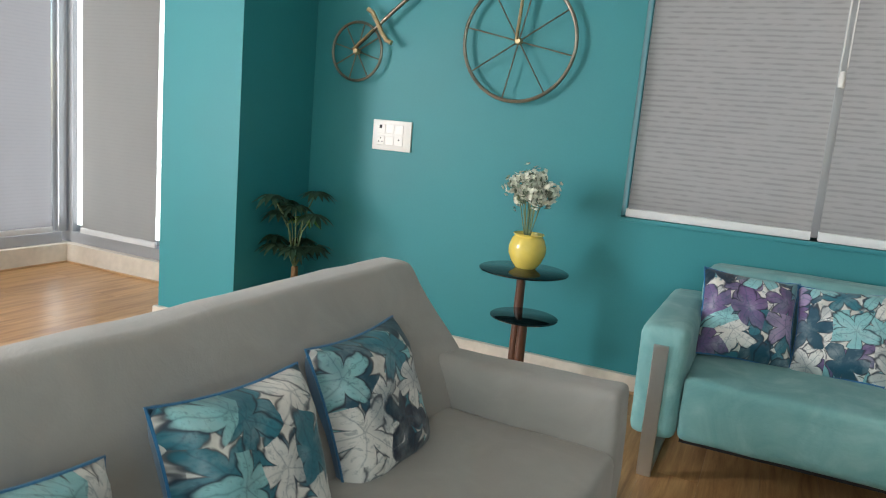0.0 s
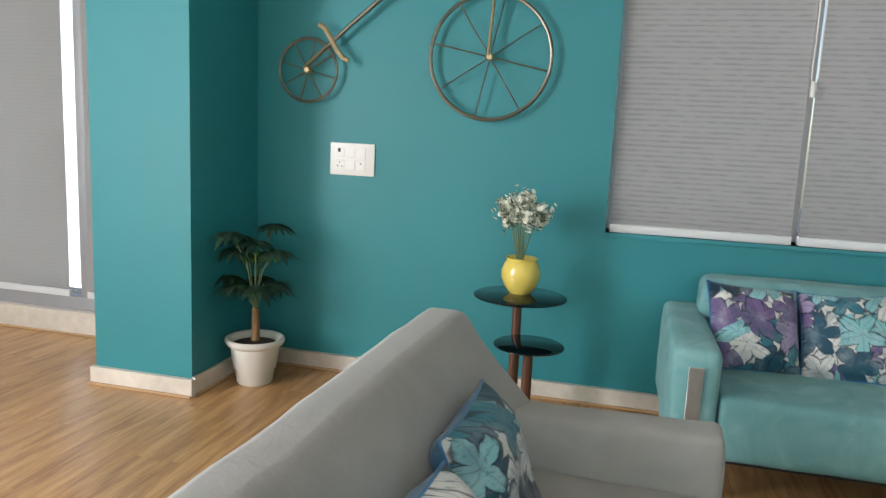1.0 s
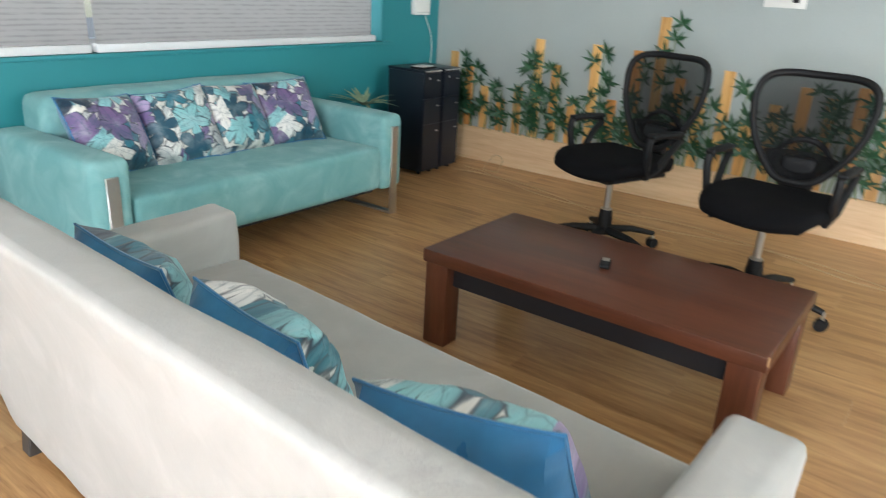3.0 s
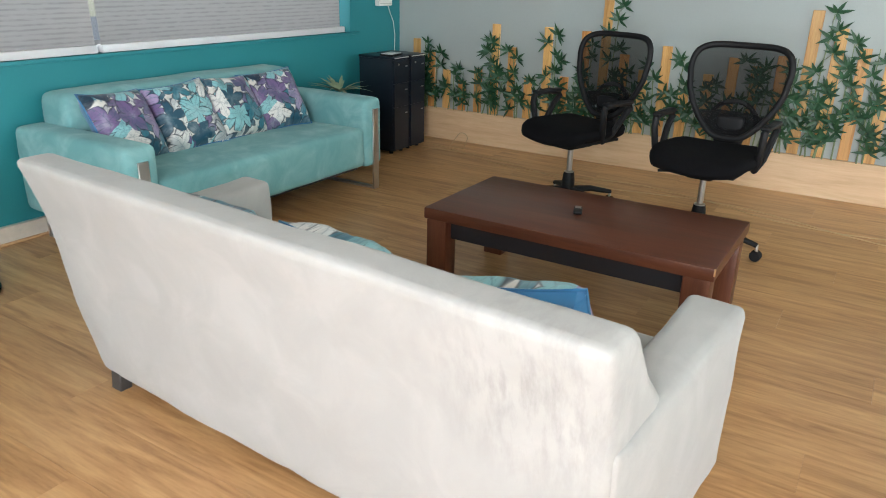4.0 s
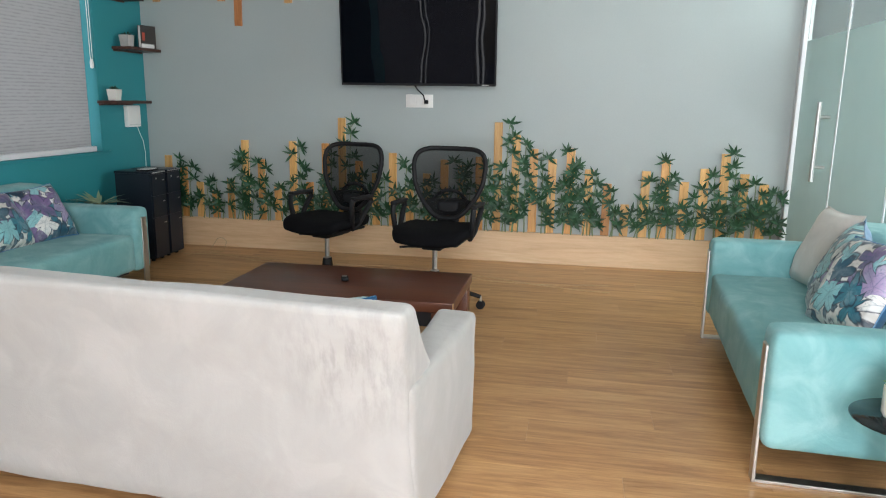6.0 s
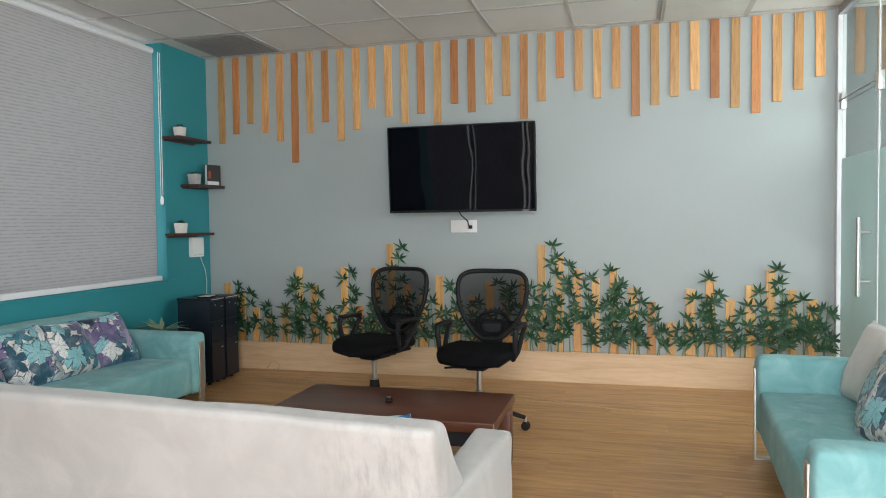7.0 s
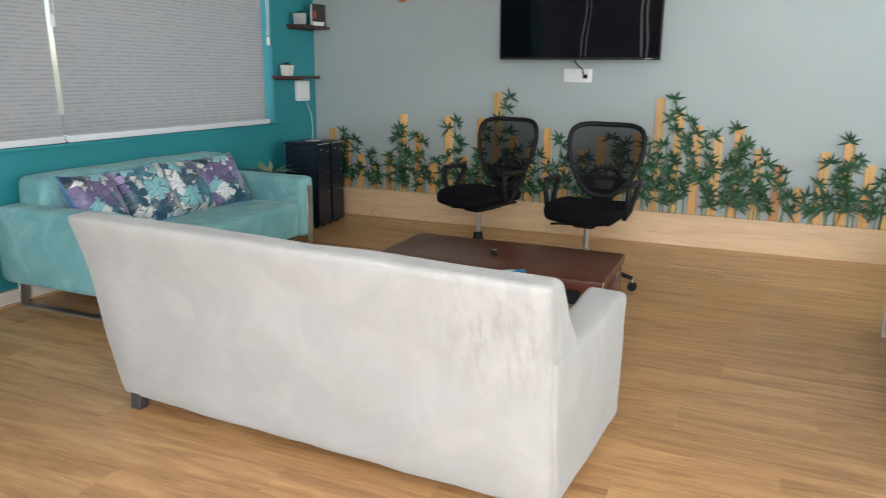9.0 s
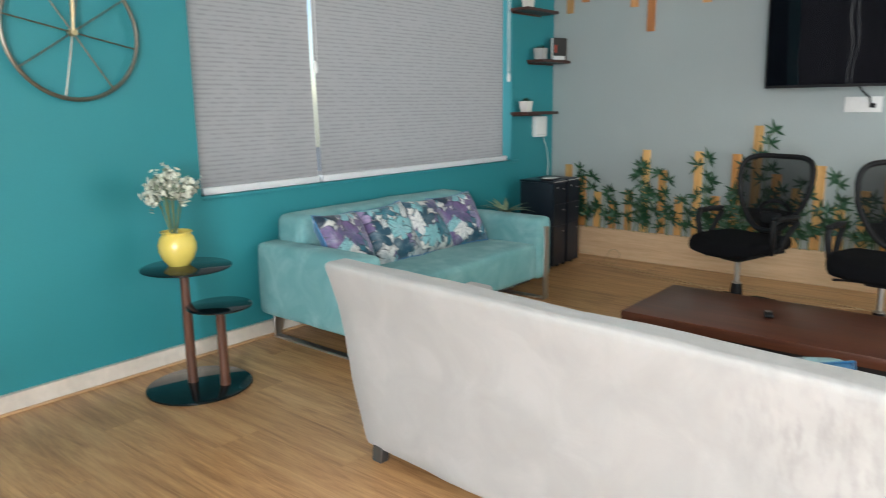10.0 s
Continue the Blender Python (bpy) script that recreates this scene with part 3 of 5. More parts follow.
# ceiling: lay-in tiles on a bar grid, one mesh, bars apart
bm = bmesh.new()
xs = [2.56 - 0.6 * i for i in range(-1, 13)]
ys = [0.27 + 0.6 * i for i in range(-7, 7)]
for x in xs:
    for y in ys:
        box(x - 0.594, x - 0.006, y + 0.006, y + 0.594, TOP, TOP + 0.015, bm=bm)
structure("ceiling", bm, M_CEIL, "white mineral-fibre lay-in ceiling tiles", "ceiling")
structure("ceiling_slab", box(WALL_W - 0.2, WALL_E + 1.5, -3.5, 3.75, TOP + 0.02, TOP + 0.12), M_CEIL, "slab above the ceiling tiles", "ceiling")
bm = bmesh.new()
for x in xs:
    box(x - 0.012, x + 0.012, -3.5, WALL_N, TOP - 0.004, TOP + 0.012, bm=bm)
for y in ys:
    box(WALL_W, WALL_E, y - 0.012, y + 0.012, TOP - 0.006, TOP + 0.010, bm=bm)
structure("ceiling_trim", bm, M_TBAR, "grey metal grid bars of the ceiling", "ceiling")
v = thing("ceiling_vent", pose(2.26, 2.97, TOP), "grey square air grille set in the ceiling", "vent")
part("frame", box(-0.29, 0.29, -0.29, 0.29, -0.014, -0.007, 0.002, 1), M_VENT, v)
for i in range(12):
    part("slat", turn_all(box(-0.26, 0.26, -0.018, 0.018, -0.002, 0.002), pose(0, -0.24 + 0.0436 * i, -0.018, 25)), M_VENT, v)
v = thing("ceiling_light", pose(2.26, -0.63, TOP), "unlit square ceiling light panel with a grid diffuser", "light")
part("frame", box(-0.29, 0.29, -0.29, 0.29, -0.016, -0.007, 0.003, 1), M_TBAR, v)
part("diffuser", box(-0.265, 0.265, -0.265, 0.265, -0.020, -0.0165), M_PANEL, v)

# skirtings with a thin timber bead in front
def skirting(x0, x1, y0, y1, along):
    d = 0.028 if along == "x" else 0.016
    if along == "x":
        a, b = box(x0, x1, y0 - d, y0, 0, 0.082, 0.002, 1), box(x0, x1, y0 - d - 0.014, y0 - d, 0, 0.012, 0.004, 2)
    else:
        a, b = box(x0, x0 + d, y0, y1, 0, 0.088, 0.002, 1), box(x0 + d, x0 + d + 0.014, y0, y1, 0, 0.012, 0.004, 2)
    structure("baseboard", a, M_MARBLE, "cream stone skirting along the wall", "skirting")
    structure("trim", b, M_BEAD, "thin timber bead along the skirting", "trim")


skirting(COL_X1 + 0.03, WALL_E - 0.03, WALL_N, 0, "x")
skirting(COL_X0 - 0.014, COL_X1 + 0.016, COL_Y, 0, "x")
skirting(COL_X1, 0, COL_Y, WALL_N, "y")
structure("trim", box(WALL_W, COL_X0, WALL_N - 0.014, WALL_N, 0, 0.012, 0.004), M_BEAD, "thin timber bead along the bay", "trim")
structure("trim", box(WALL_W, WALL_W + 0.014, -1.45, WALL_N - 0.014, 0, 0.012, 0.004), M_BEAD, "thin timber bead along the window wall", "trim")

# window in the north wall
win = thing("window_1", pose(0, 0, 0), "wide white-framed window behind roller blinds", "window", kind="structure")
part("window_sill", box(WIN_X0 - 0.0, WIN_X1 + 0.09, WALL_N - 0.012, WALL_N + 0.2, WIN_Z0 - 0.02, WIN_Z0, 0.004), M_TEAL, win)
for x0, x1 in ((WIN_X0, WIN_X0 + 0.05), (0.088, 0.158), (WIN_X1 - 0.05, WIN_X1)):
    part("window_frame", box(x0, x1, WALL_N + 0.15, WALL_N + 0.20, WIN_Z0, TOP, 0.004), M_ALU, win)
for z0, z1 in ((WIN_Z0, WIN_Z0 + 0.05), (TOP - 0.06, TOP)):
    part("window_frame", box(WIN_X0 + 0.05, WIN_X1 - 0.05, WALL_N + 0.152, WALL_N + 0.198, z0, z1, 0.004), M_ALU, win)
for x0, x1 in ((WIN_X0 + 0.05, 0.088), (0.158, WIN_X1 - 0.05)):
    p = part("pane", box(x0, x1, WALL_N + 0.172, WALL_N + 0.178, WIN_Z0 + 0.05, TOP - 0.06), M_WINGL, win)
    p.visible_shadow = False


def roller_blind(x0, x1, y, z0, z1, mat, label, along="x", chain=None, seed=0):
    """Cloth, weighted bottom bar, roller and bead chain. along: the axis that the blind runs along."""
    b = thing("roller_blind", pose(0, 0, 0) if along == "x" else pose(y, 0, 0, 0, 0, 90), label, "blind", "roller blinds")
    yy = y if along == "x" else 0.0
    bm = bmesh.new()
    nx, nz = 24, 8
    g = []
    for i in range(nx + 1):
        row = []
        for j in range(nz + 1):
            u, w = i / nx, j / nz
            curl_at = {1: u, 4: 1 - u}.get(seed, 0.0)
            ripple = -0.022 * max(0.0, (curl_at - 0.93) / 0.07) ** 2 * max(0.0, 1 - 2.6 * w) + 0.004 * math.sin(5 * u * math.pi + seed) * (1 - w) + 0.003 * noise.noise((u * 4 + seed, w * 3, 0))
            row.append(bm.verts.new((x0 + (x1 - x0) * u, yy + ripple, z0 + 0.035 + (z1 - z0 - 0.035) * w)))
        g.append(row)
    for i in range(nx):
        for j in range(nz):
            bm.faces.new((g[i][j], g[i + 1][j], g[i + 1][j + 1], g[i][j + 1]))
    bmesh.ops.solidify(bm, geom=bm.faces[:], thickness=0.001)
    part("cloth", bm, mat, b)
    part("bottom_bar", box(x0 - 0.002, x1 + 0.002, yy - (0.042 if chain else 0.011), yy + 0.009, z0, z0 + 0.038, 0.005, 2), M_ALU, b, "white aluminium bottom bar")
    part("roller", turn_all(lathe([(0, 0), (0.026, 0), (0.026, x1 - x0), (0, x1 - x0)], 20), pose(x0, yy + 0.012, z1 + 0.01, 0, 90, 0)), M_ALU, b)
    if chain:
        cx, zlow = chain
        loop = [(cx - 0.012, yy - 0.03, z1), (cx - 0.012, yy - 0.03, zlow + 0.05), (cx - 0.006, yy - 0.03, zlow + 0.01), (cx + 0.006, yy - 0.03, zlow + 0.01), (cx + 0.012, yy - 0.03, zlow + 0.05), (cx + 0.012, yy - 0.03, z1)]
        part("chain", tube(loop, 0.0028, 6), M_WHITEPL, b, "white bead chain")
        part("chain_weight", lathe([(0, zlow - 0.035), (0.012, zlow - 0.03), (0.014, zlow), (0.010, zlow + 0.03), (0, zlow + 0.034)], 12, cx=cx, cy=yy - 0.03), M_WHITEPL, b, "white oval chain weight")
    return b


BL = WALL_N + 0.050
roller_blind(-0.648, 0.108, BL, 0.8086, 2.60, M_BLINDN, "grey woven roller blind pulled down, white bottom bar", chain=(0.124, 1.46), seed=1)
roller_blind(0.139, 1.999, BL, 0.8086, 2.60, M_BLINDN, "wide grey woven roller blind pulled down, white bottom bar", chain=(2.036, 1.44), seed=4)

# bay windows
bay = thing("window_2", pose(0, 0, 0), "floor-to-ceiling bay window in grey aluminium frames", "window", kind="structure")
part("window_frame", box(WALL_W - 0.15, COL_X0, WALL_N + 0.05, WALL_N + 0.12, 0.13, 0.205, 0.004), M_FRAMEG, bay)
part("window_frame", box(WALL_W - 0.15, COL_X0, WALL_N + 0.05, WALL_N + 0.12, 2.40, 2.45, 0.004), M_FRAMEG, bay)
for x in (WALL_W - 0.07, -3.52, COL_X0 - 0.06):
    part("window_frame", box(x, x + 0.06, WALL_N + 0.052, WALL_N + 0.118, 0.205, 2.40, 0.004), M_FRAMEG, bay)
for x0, x1 in ((WALL_W - 0.01, -3.52), (-3.46, COL_X0 - 0.06)):
    part("pane", box(x0, x1, WALL_N + 0.082, WALL_N + 0.088, 0.205, 2.40), M_WINGL, bay).visible_shadow = False
bay = thing("window_3", pose(0, 0, 0), "tall west window in grey aluminium frames", "window", kind="structure")
part("window_frame", box(WALL_W - 0.12, WALL_W - 0.05, -1.45, WALL_N, 0.13, 0.205, 0.004), M_FRAMEG, bay)
part("window_frame", box(WALL_W - 0.12, WALL_W - 0.05, -1.45, WALL_N, 2.40, 2.45, 0.004), M_FRAMEG, bay)
for y in (-1.45, -0.38, 0.58, 1.54, 2.50, WALL_N - 0.02):
    part("window_frame", box(WALL_W - 0.118, WALL_W - 0.052, y, y + 0.06, 0.205, 2.40, 0.004), M_FRAMEG, bay)
for y0, y1 in ((-1.39, -0.38), (-0.32, 0.58), (0.64, 1.54), (1.60, 2.50), (2.56, WALL_N - 0.02)):
    part("pane", box(WALL_W - 0.088, WALL_W - 0.082, y0, y1, 0.205, 2.40), M_WINGL, bay).visible_shadow = False
roller_blind(-4.24, -3.56, WALL_N + 0.02, 0.215, 2.40, M_BLINDW, "plain grey roller blind in the bay, pulled down", seed=2)
roller_blind(-3.44, -2.962, WALL_N + 0.02, 0.215, 2.40, M_BLINDW, "narrow plain grey roller blind in the bay, pulled down", seed=3)
for y0, y1 in ((1.63, 2.48), (2.57, 3.33)):
    roller_blind(y0, y1, WALL_W - 0.02, 0.215, 2.40, M_BLINDX, "plain grey roller blind on the west window, pulled down", along="y", seed=y0)

# glass front with a door, frosted below eye level
gf = thing("glass_partition", pose(0, 0, 0), "frameless glass front with frosted film and a door", "partition", kind="structure")
GY = WALL_S - 0.04
part("frame", box(2.585, WALL_E, GY - 0.03, GY + 0.03, 0, TOP, 0.003), M_ALU, gf)
part("head_rail", box(-1.2, 2.585, GY - 0.03, GY + 0.03, TOP - 0.06, TOP, 0.003), M_FRAMEG, gf)
part("floor_rail", box(-1.2, 1.1, GY - 0.02, GY + 0.02, 0, 0.04, 0.003), M_ALU, gf)
for x0, x1 in ((1.81, 2.575), (1.01, 1.80), (-0.05, 1.00), (-1.2, -0.06)):
    pane = part("pane", box(x0, x1, GY - 0.005, GY + 0.005, 0.045, TOP - 0.065, 0.001, 1), M_DOORGL, gf)
    pane.visible_shadow = False
    film = part("film", box(x0 + 0.004, x1 - 0.004, GY + 0.0065, GY + 0.0075, 0.05, 1.64), M_FROST, gf, "pale green frosted film")
    film.visible_shadow = False
    part("edge_strip", box(x0 - 0.006, x0 + 0.010, GY - 0.009, GY + 0.011, 0.045, TOP - 0.065, 0.002, 1), M_ALU, gf, "bright edge of the glass")
h = part("door_handle", tube([(1.94, GY + 0.075, 0.76), (1.94, GY + 0.075, 1.24)], 0.014, 14), M_CHROME, gf, "long polished steel pull bar")
for z in (0.85, 1.15):
    part("bracket", turn_all(lathe([(0, 0), (0.009, 0), (0.009, 0.07), (0, 0.07)], 12), pose(1.94, GY + 0.005, z, -90)), M_CHROME, h)
for x in (2.55, 1.80):
    part("hinge", box(x - 0.028, x + 0.028, GY - 0.018, GY + 0.022, 1.975, 2.085, 0.004), M_CHROME, gf, "square steel patch fitting")
part("closer_arm", tube([(2.55, GY + 0.03, 2.03), (2.18, GY + 0.034, 2.03), (1.80, GY + 0.03, 2.03)], 0.005, 8), M_STEEL, gf)

# plinth and slats on the grey wall
structure("trim", box(WALL_E - 0.020, WALL_E, WALL_S + 0.05, WALL_N - 0.02, 0, 0.237, 0.002, 1), M_PLINTH, "pale veneered plinth board along the grey wall", "plinth")

# ---- television side ----
rng = random.Random(5)
UP = [2.09, 2.17, 2.26, 2.17, 2.09, 1.89, 2.15, 2.24, 2.07, 2.16, 2.34, 2.26, 2.19, 2.27, 2.18, 2.34, 2.26, 2.32, 2.38, 2.18, 2.32, 2.50, 2.39, 2.32, 2.39, 2.16, 2.24, 2.30, 2.34, 2.27, 2.19, 2.14, 2.22, 2.30, 2.39]
LOW = [0.74, 0.65, 0.53, 0.46, 0.56, 0.88, 0.73, 0.53, 0.88, 0.56, 0.87, 1.07, 0.74, 0.65, 0.81, 0.54, 0.66, 0.77, 0.73, 0.80, 1.06, 0.97, 0.87, 0.80, 0.88, 0.73, 0.63, 0.48, 0.73, 0.81, 0.66, 0.76, 0.87, 0.73, 0.66]


def slat_run(name, label, rows, mat):
    root = thing(name, pose(0, 0, 0), label, "wall cladding")
    for y, z0, z1 in rows:
        s = part("slat", box(-0.007, 0.007, -0.031, 0.031, -(z1 - z0) / 2, (z1 - z0) / 2, 0.002, 1), mat, root, smooth=False)
        s.matrix_basis = pose(WALL_E - 0.0075, y, (z0 + z1) / 2, rng.uniform(-0.35, 0.35))
    return root


slat_run("hanging_slats", "row of pine slats of uneven length hanging from the ceiling", [(3.275 - 0.1379 * i, z * 0.93, TOP - 0.008) for i, z in enumerate(UP)], M_SLAT)
slat_run("standing_slats", "row of pine slats of uneven height standing on the plinth", [(3.259 - 0.1363 * i, 0.2395, z) for i, z in enumerate(LOW)], M_SLATLOW)


def bamboo(y, height, seed):
    """An artificial bamboo stem: thin canes with tufts of lance-shaped leaves."""
    r = random.Random(seed)
    root = thing("bamboo_plant", pose(WALL_E - 0.045, y, 0.2385), "artificial bamboo stem with dark green leaf tufts against the slats", "plant", "bamboo row")
    canes, leaves = bmesh.new(), bmesh.new()
    for k in range(2):
        top = height * (1 if k == 0 else r.uniform(0.4, 0.65))
        y0 = r.uniform(-0.03, 0.03)
        lean = r.uniform(-0.05, 0.05)
        pts = [Vector((r.uniform(-0.008, 0.006), y0 + lean * t, top * t)) for t in (0, 0.33, 0.66, 1)]
        tube(pts, [0.0045, 0.004, 0.0035, 0.002], 6, canes)
        z = 0.05 + r.uniform(0, 0.06)
        while z < top - 0.02:
            t = z / top
            stem = Vector((0, y0 + lean * t, z))
            side = r.choice((-1, 1))
            a = stem + Vector((-r.uniform(0.01, 0.05), side * r.uniform(0.01, 0.05), r.uniform(0.01, 0.05)))
            tube([stem, a], 0.0018, 5, canes)
            tilt, k7 = r.uniform(-0.5, 0.5) + 0.5 * side, r.randint(5, 7)
            for j in range(k7):
                ang = tilt + (j / (k7 - 1) - 0.5) * 3.6 + r.uniform(-0.2, 0.2)
                d = Vector((-r.uniform(0.05, 0.45), math.sin(ang), math.cos(ang)))
                leaf_into(leaves, a, d, r.uniform(0.055, 0.096), r.uniform(0.017, 0.025), r.uniform(-0.15, 0.15), Vector((-1, 0.25 * r.uniform(-1, 1), 0.5 * r.uniform(-0.4, 1))).normalized())
            z += r.uniform(0.058, 0.094)
    tagged(part("cane", canes, M_STALK, root), kind="stuff")
    tagged(part("foliage", leaves, M_LEAFB, root), kind="stuff")


for i, z in enumerate(LOW):
    y = 3.259 - 0.1363 * i
    bamboo(y - 0.066 + rng.uniform(-0.015, 0.015), max(0.30, (z - 0.24) * rng.uniform(0.90, 1.03)), 100 + i)
    if i % 4 == 1:
        bamboo(y + 0.02, max(0.26, (z - 0.24) * rng.uniform(0.6, 0.9)), 300 + i)

tv = thing("television", pose(2.425, 1.117, 1.648, 0, -3.5, 0), "large black flat television on a wall bracket, switched off", "television")
W, H = 0.573, 0.332
part("body", box(0.004, 0.045, -W, W, -H, H, 0.006, 2), M_BLACKPL, tv)
part("back_housing", box(0.045, 0.085, -W * 0.6, W * 0.6, -H * 0.75, H * 0.5, 0.012, 2), M_BLACKPL, tv)
part("screen", box(0.0, 0.0035, -W + 0.010, W - 0.010, -H + 0.018, H - 0.010), M_SCREEN, tv, "glossy dark screen")
bm = box(-0.003, 0.006, -W, -W + 0.008, -H, H, 0.001, 1)
box(-0.003, 0.006, W - 0.008, W, -H, H, 0.001, 1, bm)
box(-0.003, 0.006, -W + 0.008, W - 0.008, H - 0.008, H, 0.001, 1, bm)
box(-0.003, 0.006, -W + 0.008, W - 0.008, -H, -H + 0.016, 0.001, 1, bm)
part("bezel", bm, M_BLACKPL, tv, "thin glossy black bezel")
part("bracket", box(0.085, 0.214, -0.12, 0.12, -0.10, 0.10, 0.006, 2), M_STEEL, tv, "steel wall bracket")
part("badge", box(-0.0045, -0.003, -W + 0.05, -W + 0.10, -H + 0.005, -H + 0.011), M_SHADEPL, tv, "small pale maker's mark")
sp = thing("socket_plate", pose(WALL_E - 0.006, 1.143, 1.207), "white wall socket plate under the television", "socket")
part("plate", box(-0.005, 0.005, -0.105, 0.105, -0.049, 0.049, 0.003, 2), M_WHITEPL, sp)
for y in (-0.058, -0.005, 0.05):
    part("socket", box(-0.0085, -0.0045, y - 0.022, y + 0.022, -0.03, 0.03, 0.002, 1), M_WHITEPL, sp)
part("plug", box(-0.03, -0.0085, -0.072, -0.042, -0.02, 0.008, 0.004, 2), M_BLACKPL, sp, "black plug")
solid("television_cable", tube([(2.612, 1.098, 1.215), (2.59, 1.10, 1.25), (2.56, 1.14, 1.29), (2.53, 1.16, 1.33), (2.52, 1.16, 1.42)], 0.005, 8), M_BLACKPL, "black cable from the socket to the television", "cable")


def office_chair(at_pose, label):
    """A mesh-back task chair; it faces +x of its own axes."""
    c = thing("office_chair", at_pose, label, "chair", "mesh office chairs")

    def dish(p):
        p.z += 0.03 * (p.y / 0.25) ** 2 * 0.5 - 0.03 * max(0, (p.x - 0.12) / 0.13) ** 2
        u, v = p.x / 0.235, p.y / 0.228
        p.x, p.y = p.x * math.sqrt(1 - 0.30 * v * v), p.y * math.sqrt(1 - 0.30 * u * u)
        return p

    part("seat", soft_box(-0.24, 0.24, -0.235, 0.235, 0.415, 0.478, 0.031, 10, (0.01, 0.01, 0.006), 0.003, 3, dish), M_BLACKCL, c, "padded black cloth seat")
    part("seat_pan", box(-0.17, 0.17, -0.18, 0.18, 0.398, 0.4165, 0.01, 2), M_BLACKPL, c)
    # back: outline of a shield, bowed backwards
    out = []
    for i in range(48):
        a = 2 * math.pi * i / 48
        s, q = math.sin(a), math.cos(a)
        w = (abs(s) ** 0.5) * (1 if s > 0 else -1)
        h = (abs(q) ** (0.42 if q > 0 else 0.7)) * (1 if q > 0 else -1)
        z = 0.715 + 0.218 * h - (0.012 * (1 - w * w) if q > 0 else 0)
        half = 0.230 + 0.008 * (z - 0.76) / 0.17 if z > 0.76 else 0.230 - 0.120 * ((0.76 - z) / 0.265) ** 1.35
        out.append((half * w, z))

    def bow(y, z):
        return -0.235 - 0.12 * ((z - 0.5) / 0.45) + 0.055 * (y / 0.22) ** 2 - 0.03 * math.sin((z - 0.49) / 0.45 * math.pi)

    part("back_frame", tube([(bow(y, z), y, z) for y, z in out], 0.0150, 10, closed=True, ref=(1, 0, 0)), M_BLACKPL, c, "black plastic back frame")
    bm = bmesh.new()
    mid = bm.verts.new((bow(0, 0.715), 0, 0.715))
    rings = []
    for k in (0.33, 0.66, 1.0):
        rings.append([bm.verts.new((bow(y * k, 0.715 + (z - 0.715) * k), y * k, 0.715 + (z - 0.715) * k)) for y, z in out])
    for j in range(48):
        bm.faces.new((mid, rings[0][j], rings[0][(j + 1) % 48]))
        for a, b in zip(rings, rings[1:]):
            bm.faces.new((a[j], a[(j + 1) % 48], b[(j + 1) % 48], b[j]))
    part("back_mesh", bm, M_MESH, c, "see-through black mesh")
    low = [(y, min(z, 0.60 - 0.25 * (y / 0.22) ** 2 * 0.2)) for y, z in out if z < 0.60]
    low.sort(key=lambda q: q[0])
    bm = bmesh.new()
    tops = [bm.verts.new((bow(y, 0.60) - 0.006, y, 0.60 + 0.02 * math.cos(7 * y))) for y, z in low]
    feet = [bm.verts.new((bow(y, z) - 0.006, y, z)) for y, z in low]
    for a, b, c2, d2 in zip(tops, tops[1:], feet[1:], feet):
        bm.faces.new((a, b, c2, d2))
    part("lower_mesh", bm, M_MESHD, c, "denser doubled black mesh")
    arc = [(bow(0.10 * math.sin(a), 0.60) - 0.03, 0.115 * math.sin(a), 0.56 + 0.105 * math.cos(a)) for a in [radians(-100 + 20 * i) for i in range(11)]]
    part("lumbar_support", tube(arc, 0.012, 8), M_BLACKPL, c)
    part("back_bracket", soft_box(-0.30, -0.255, -0.07, 0.07, 0.46, 0.60, 0.02, 4), M_BLACKPL, c)
    part("back_stem", tube([(-0.05, 0, 0.375), (-0.22, 0, 0.375), (-0.285, 0, 0.41), (-0.295, 0, 0.54)], 0.022, 10, flat=1.6), M_BLACKPL, c)
    for s in (-1, 1):
        y = 0.228 * s
        loop = [(0.02, y * 0.96, 0.425), (0.045, y * 1.04, 0.47), (0.06, y * 1.07, 0.56), (0.055, y * 1.07, 0.598), (0.02, y * 1.07, 0.612), (-0.06, y * 1.07, 0.616), (-0.135, y * 1.07, 0.605), (-0.15, y * 1.07, 0.585), (-0.10, y * 1.06, 0.54), (-0.035, y * 1.02, 0.46)]
        arm = part("armrest", tube(loop, 0.0165, 8, closed=True, ref=(0, 1, 0), flat=1.0), M_BLACKPL, c, "looped black plastic armrest")
        part("pad", soft_box(-0.150, 0.055, y * 1.07 - 0.022, y * 1.07 + 0.022, 0.606, 0.626, 0.009, 5), M_BLACKPL, arm)
    part("column", lathe([(0, 0.10), (0.026, 0.10), (0.026, 0.22), (0.015, 0.225), (0.015, 0.40), (0, 0.40)], 16), M_CHROME, c, "chrome gas lift")
    part("column_cover", lathe([(0.0, 0.095), (0.036, 0.095), (0.034, 0.17), (0.028, 0.215), (0, 0.215)], 16), M_BLACKPL, c)
    part("tilt_box", box(-0.10, 0.08, -0.06, 0.06, 0.352, 0.3985, 0.012, 2), M_BLACKPL, c)
    part("lever", tube([(0.0, -0.05, 0.355), (0.0, -0.17, 0.35), (0.01, -0.22, 0.345)], 0.007, 8), M_BLACKPL, c)
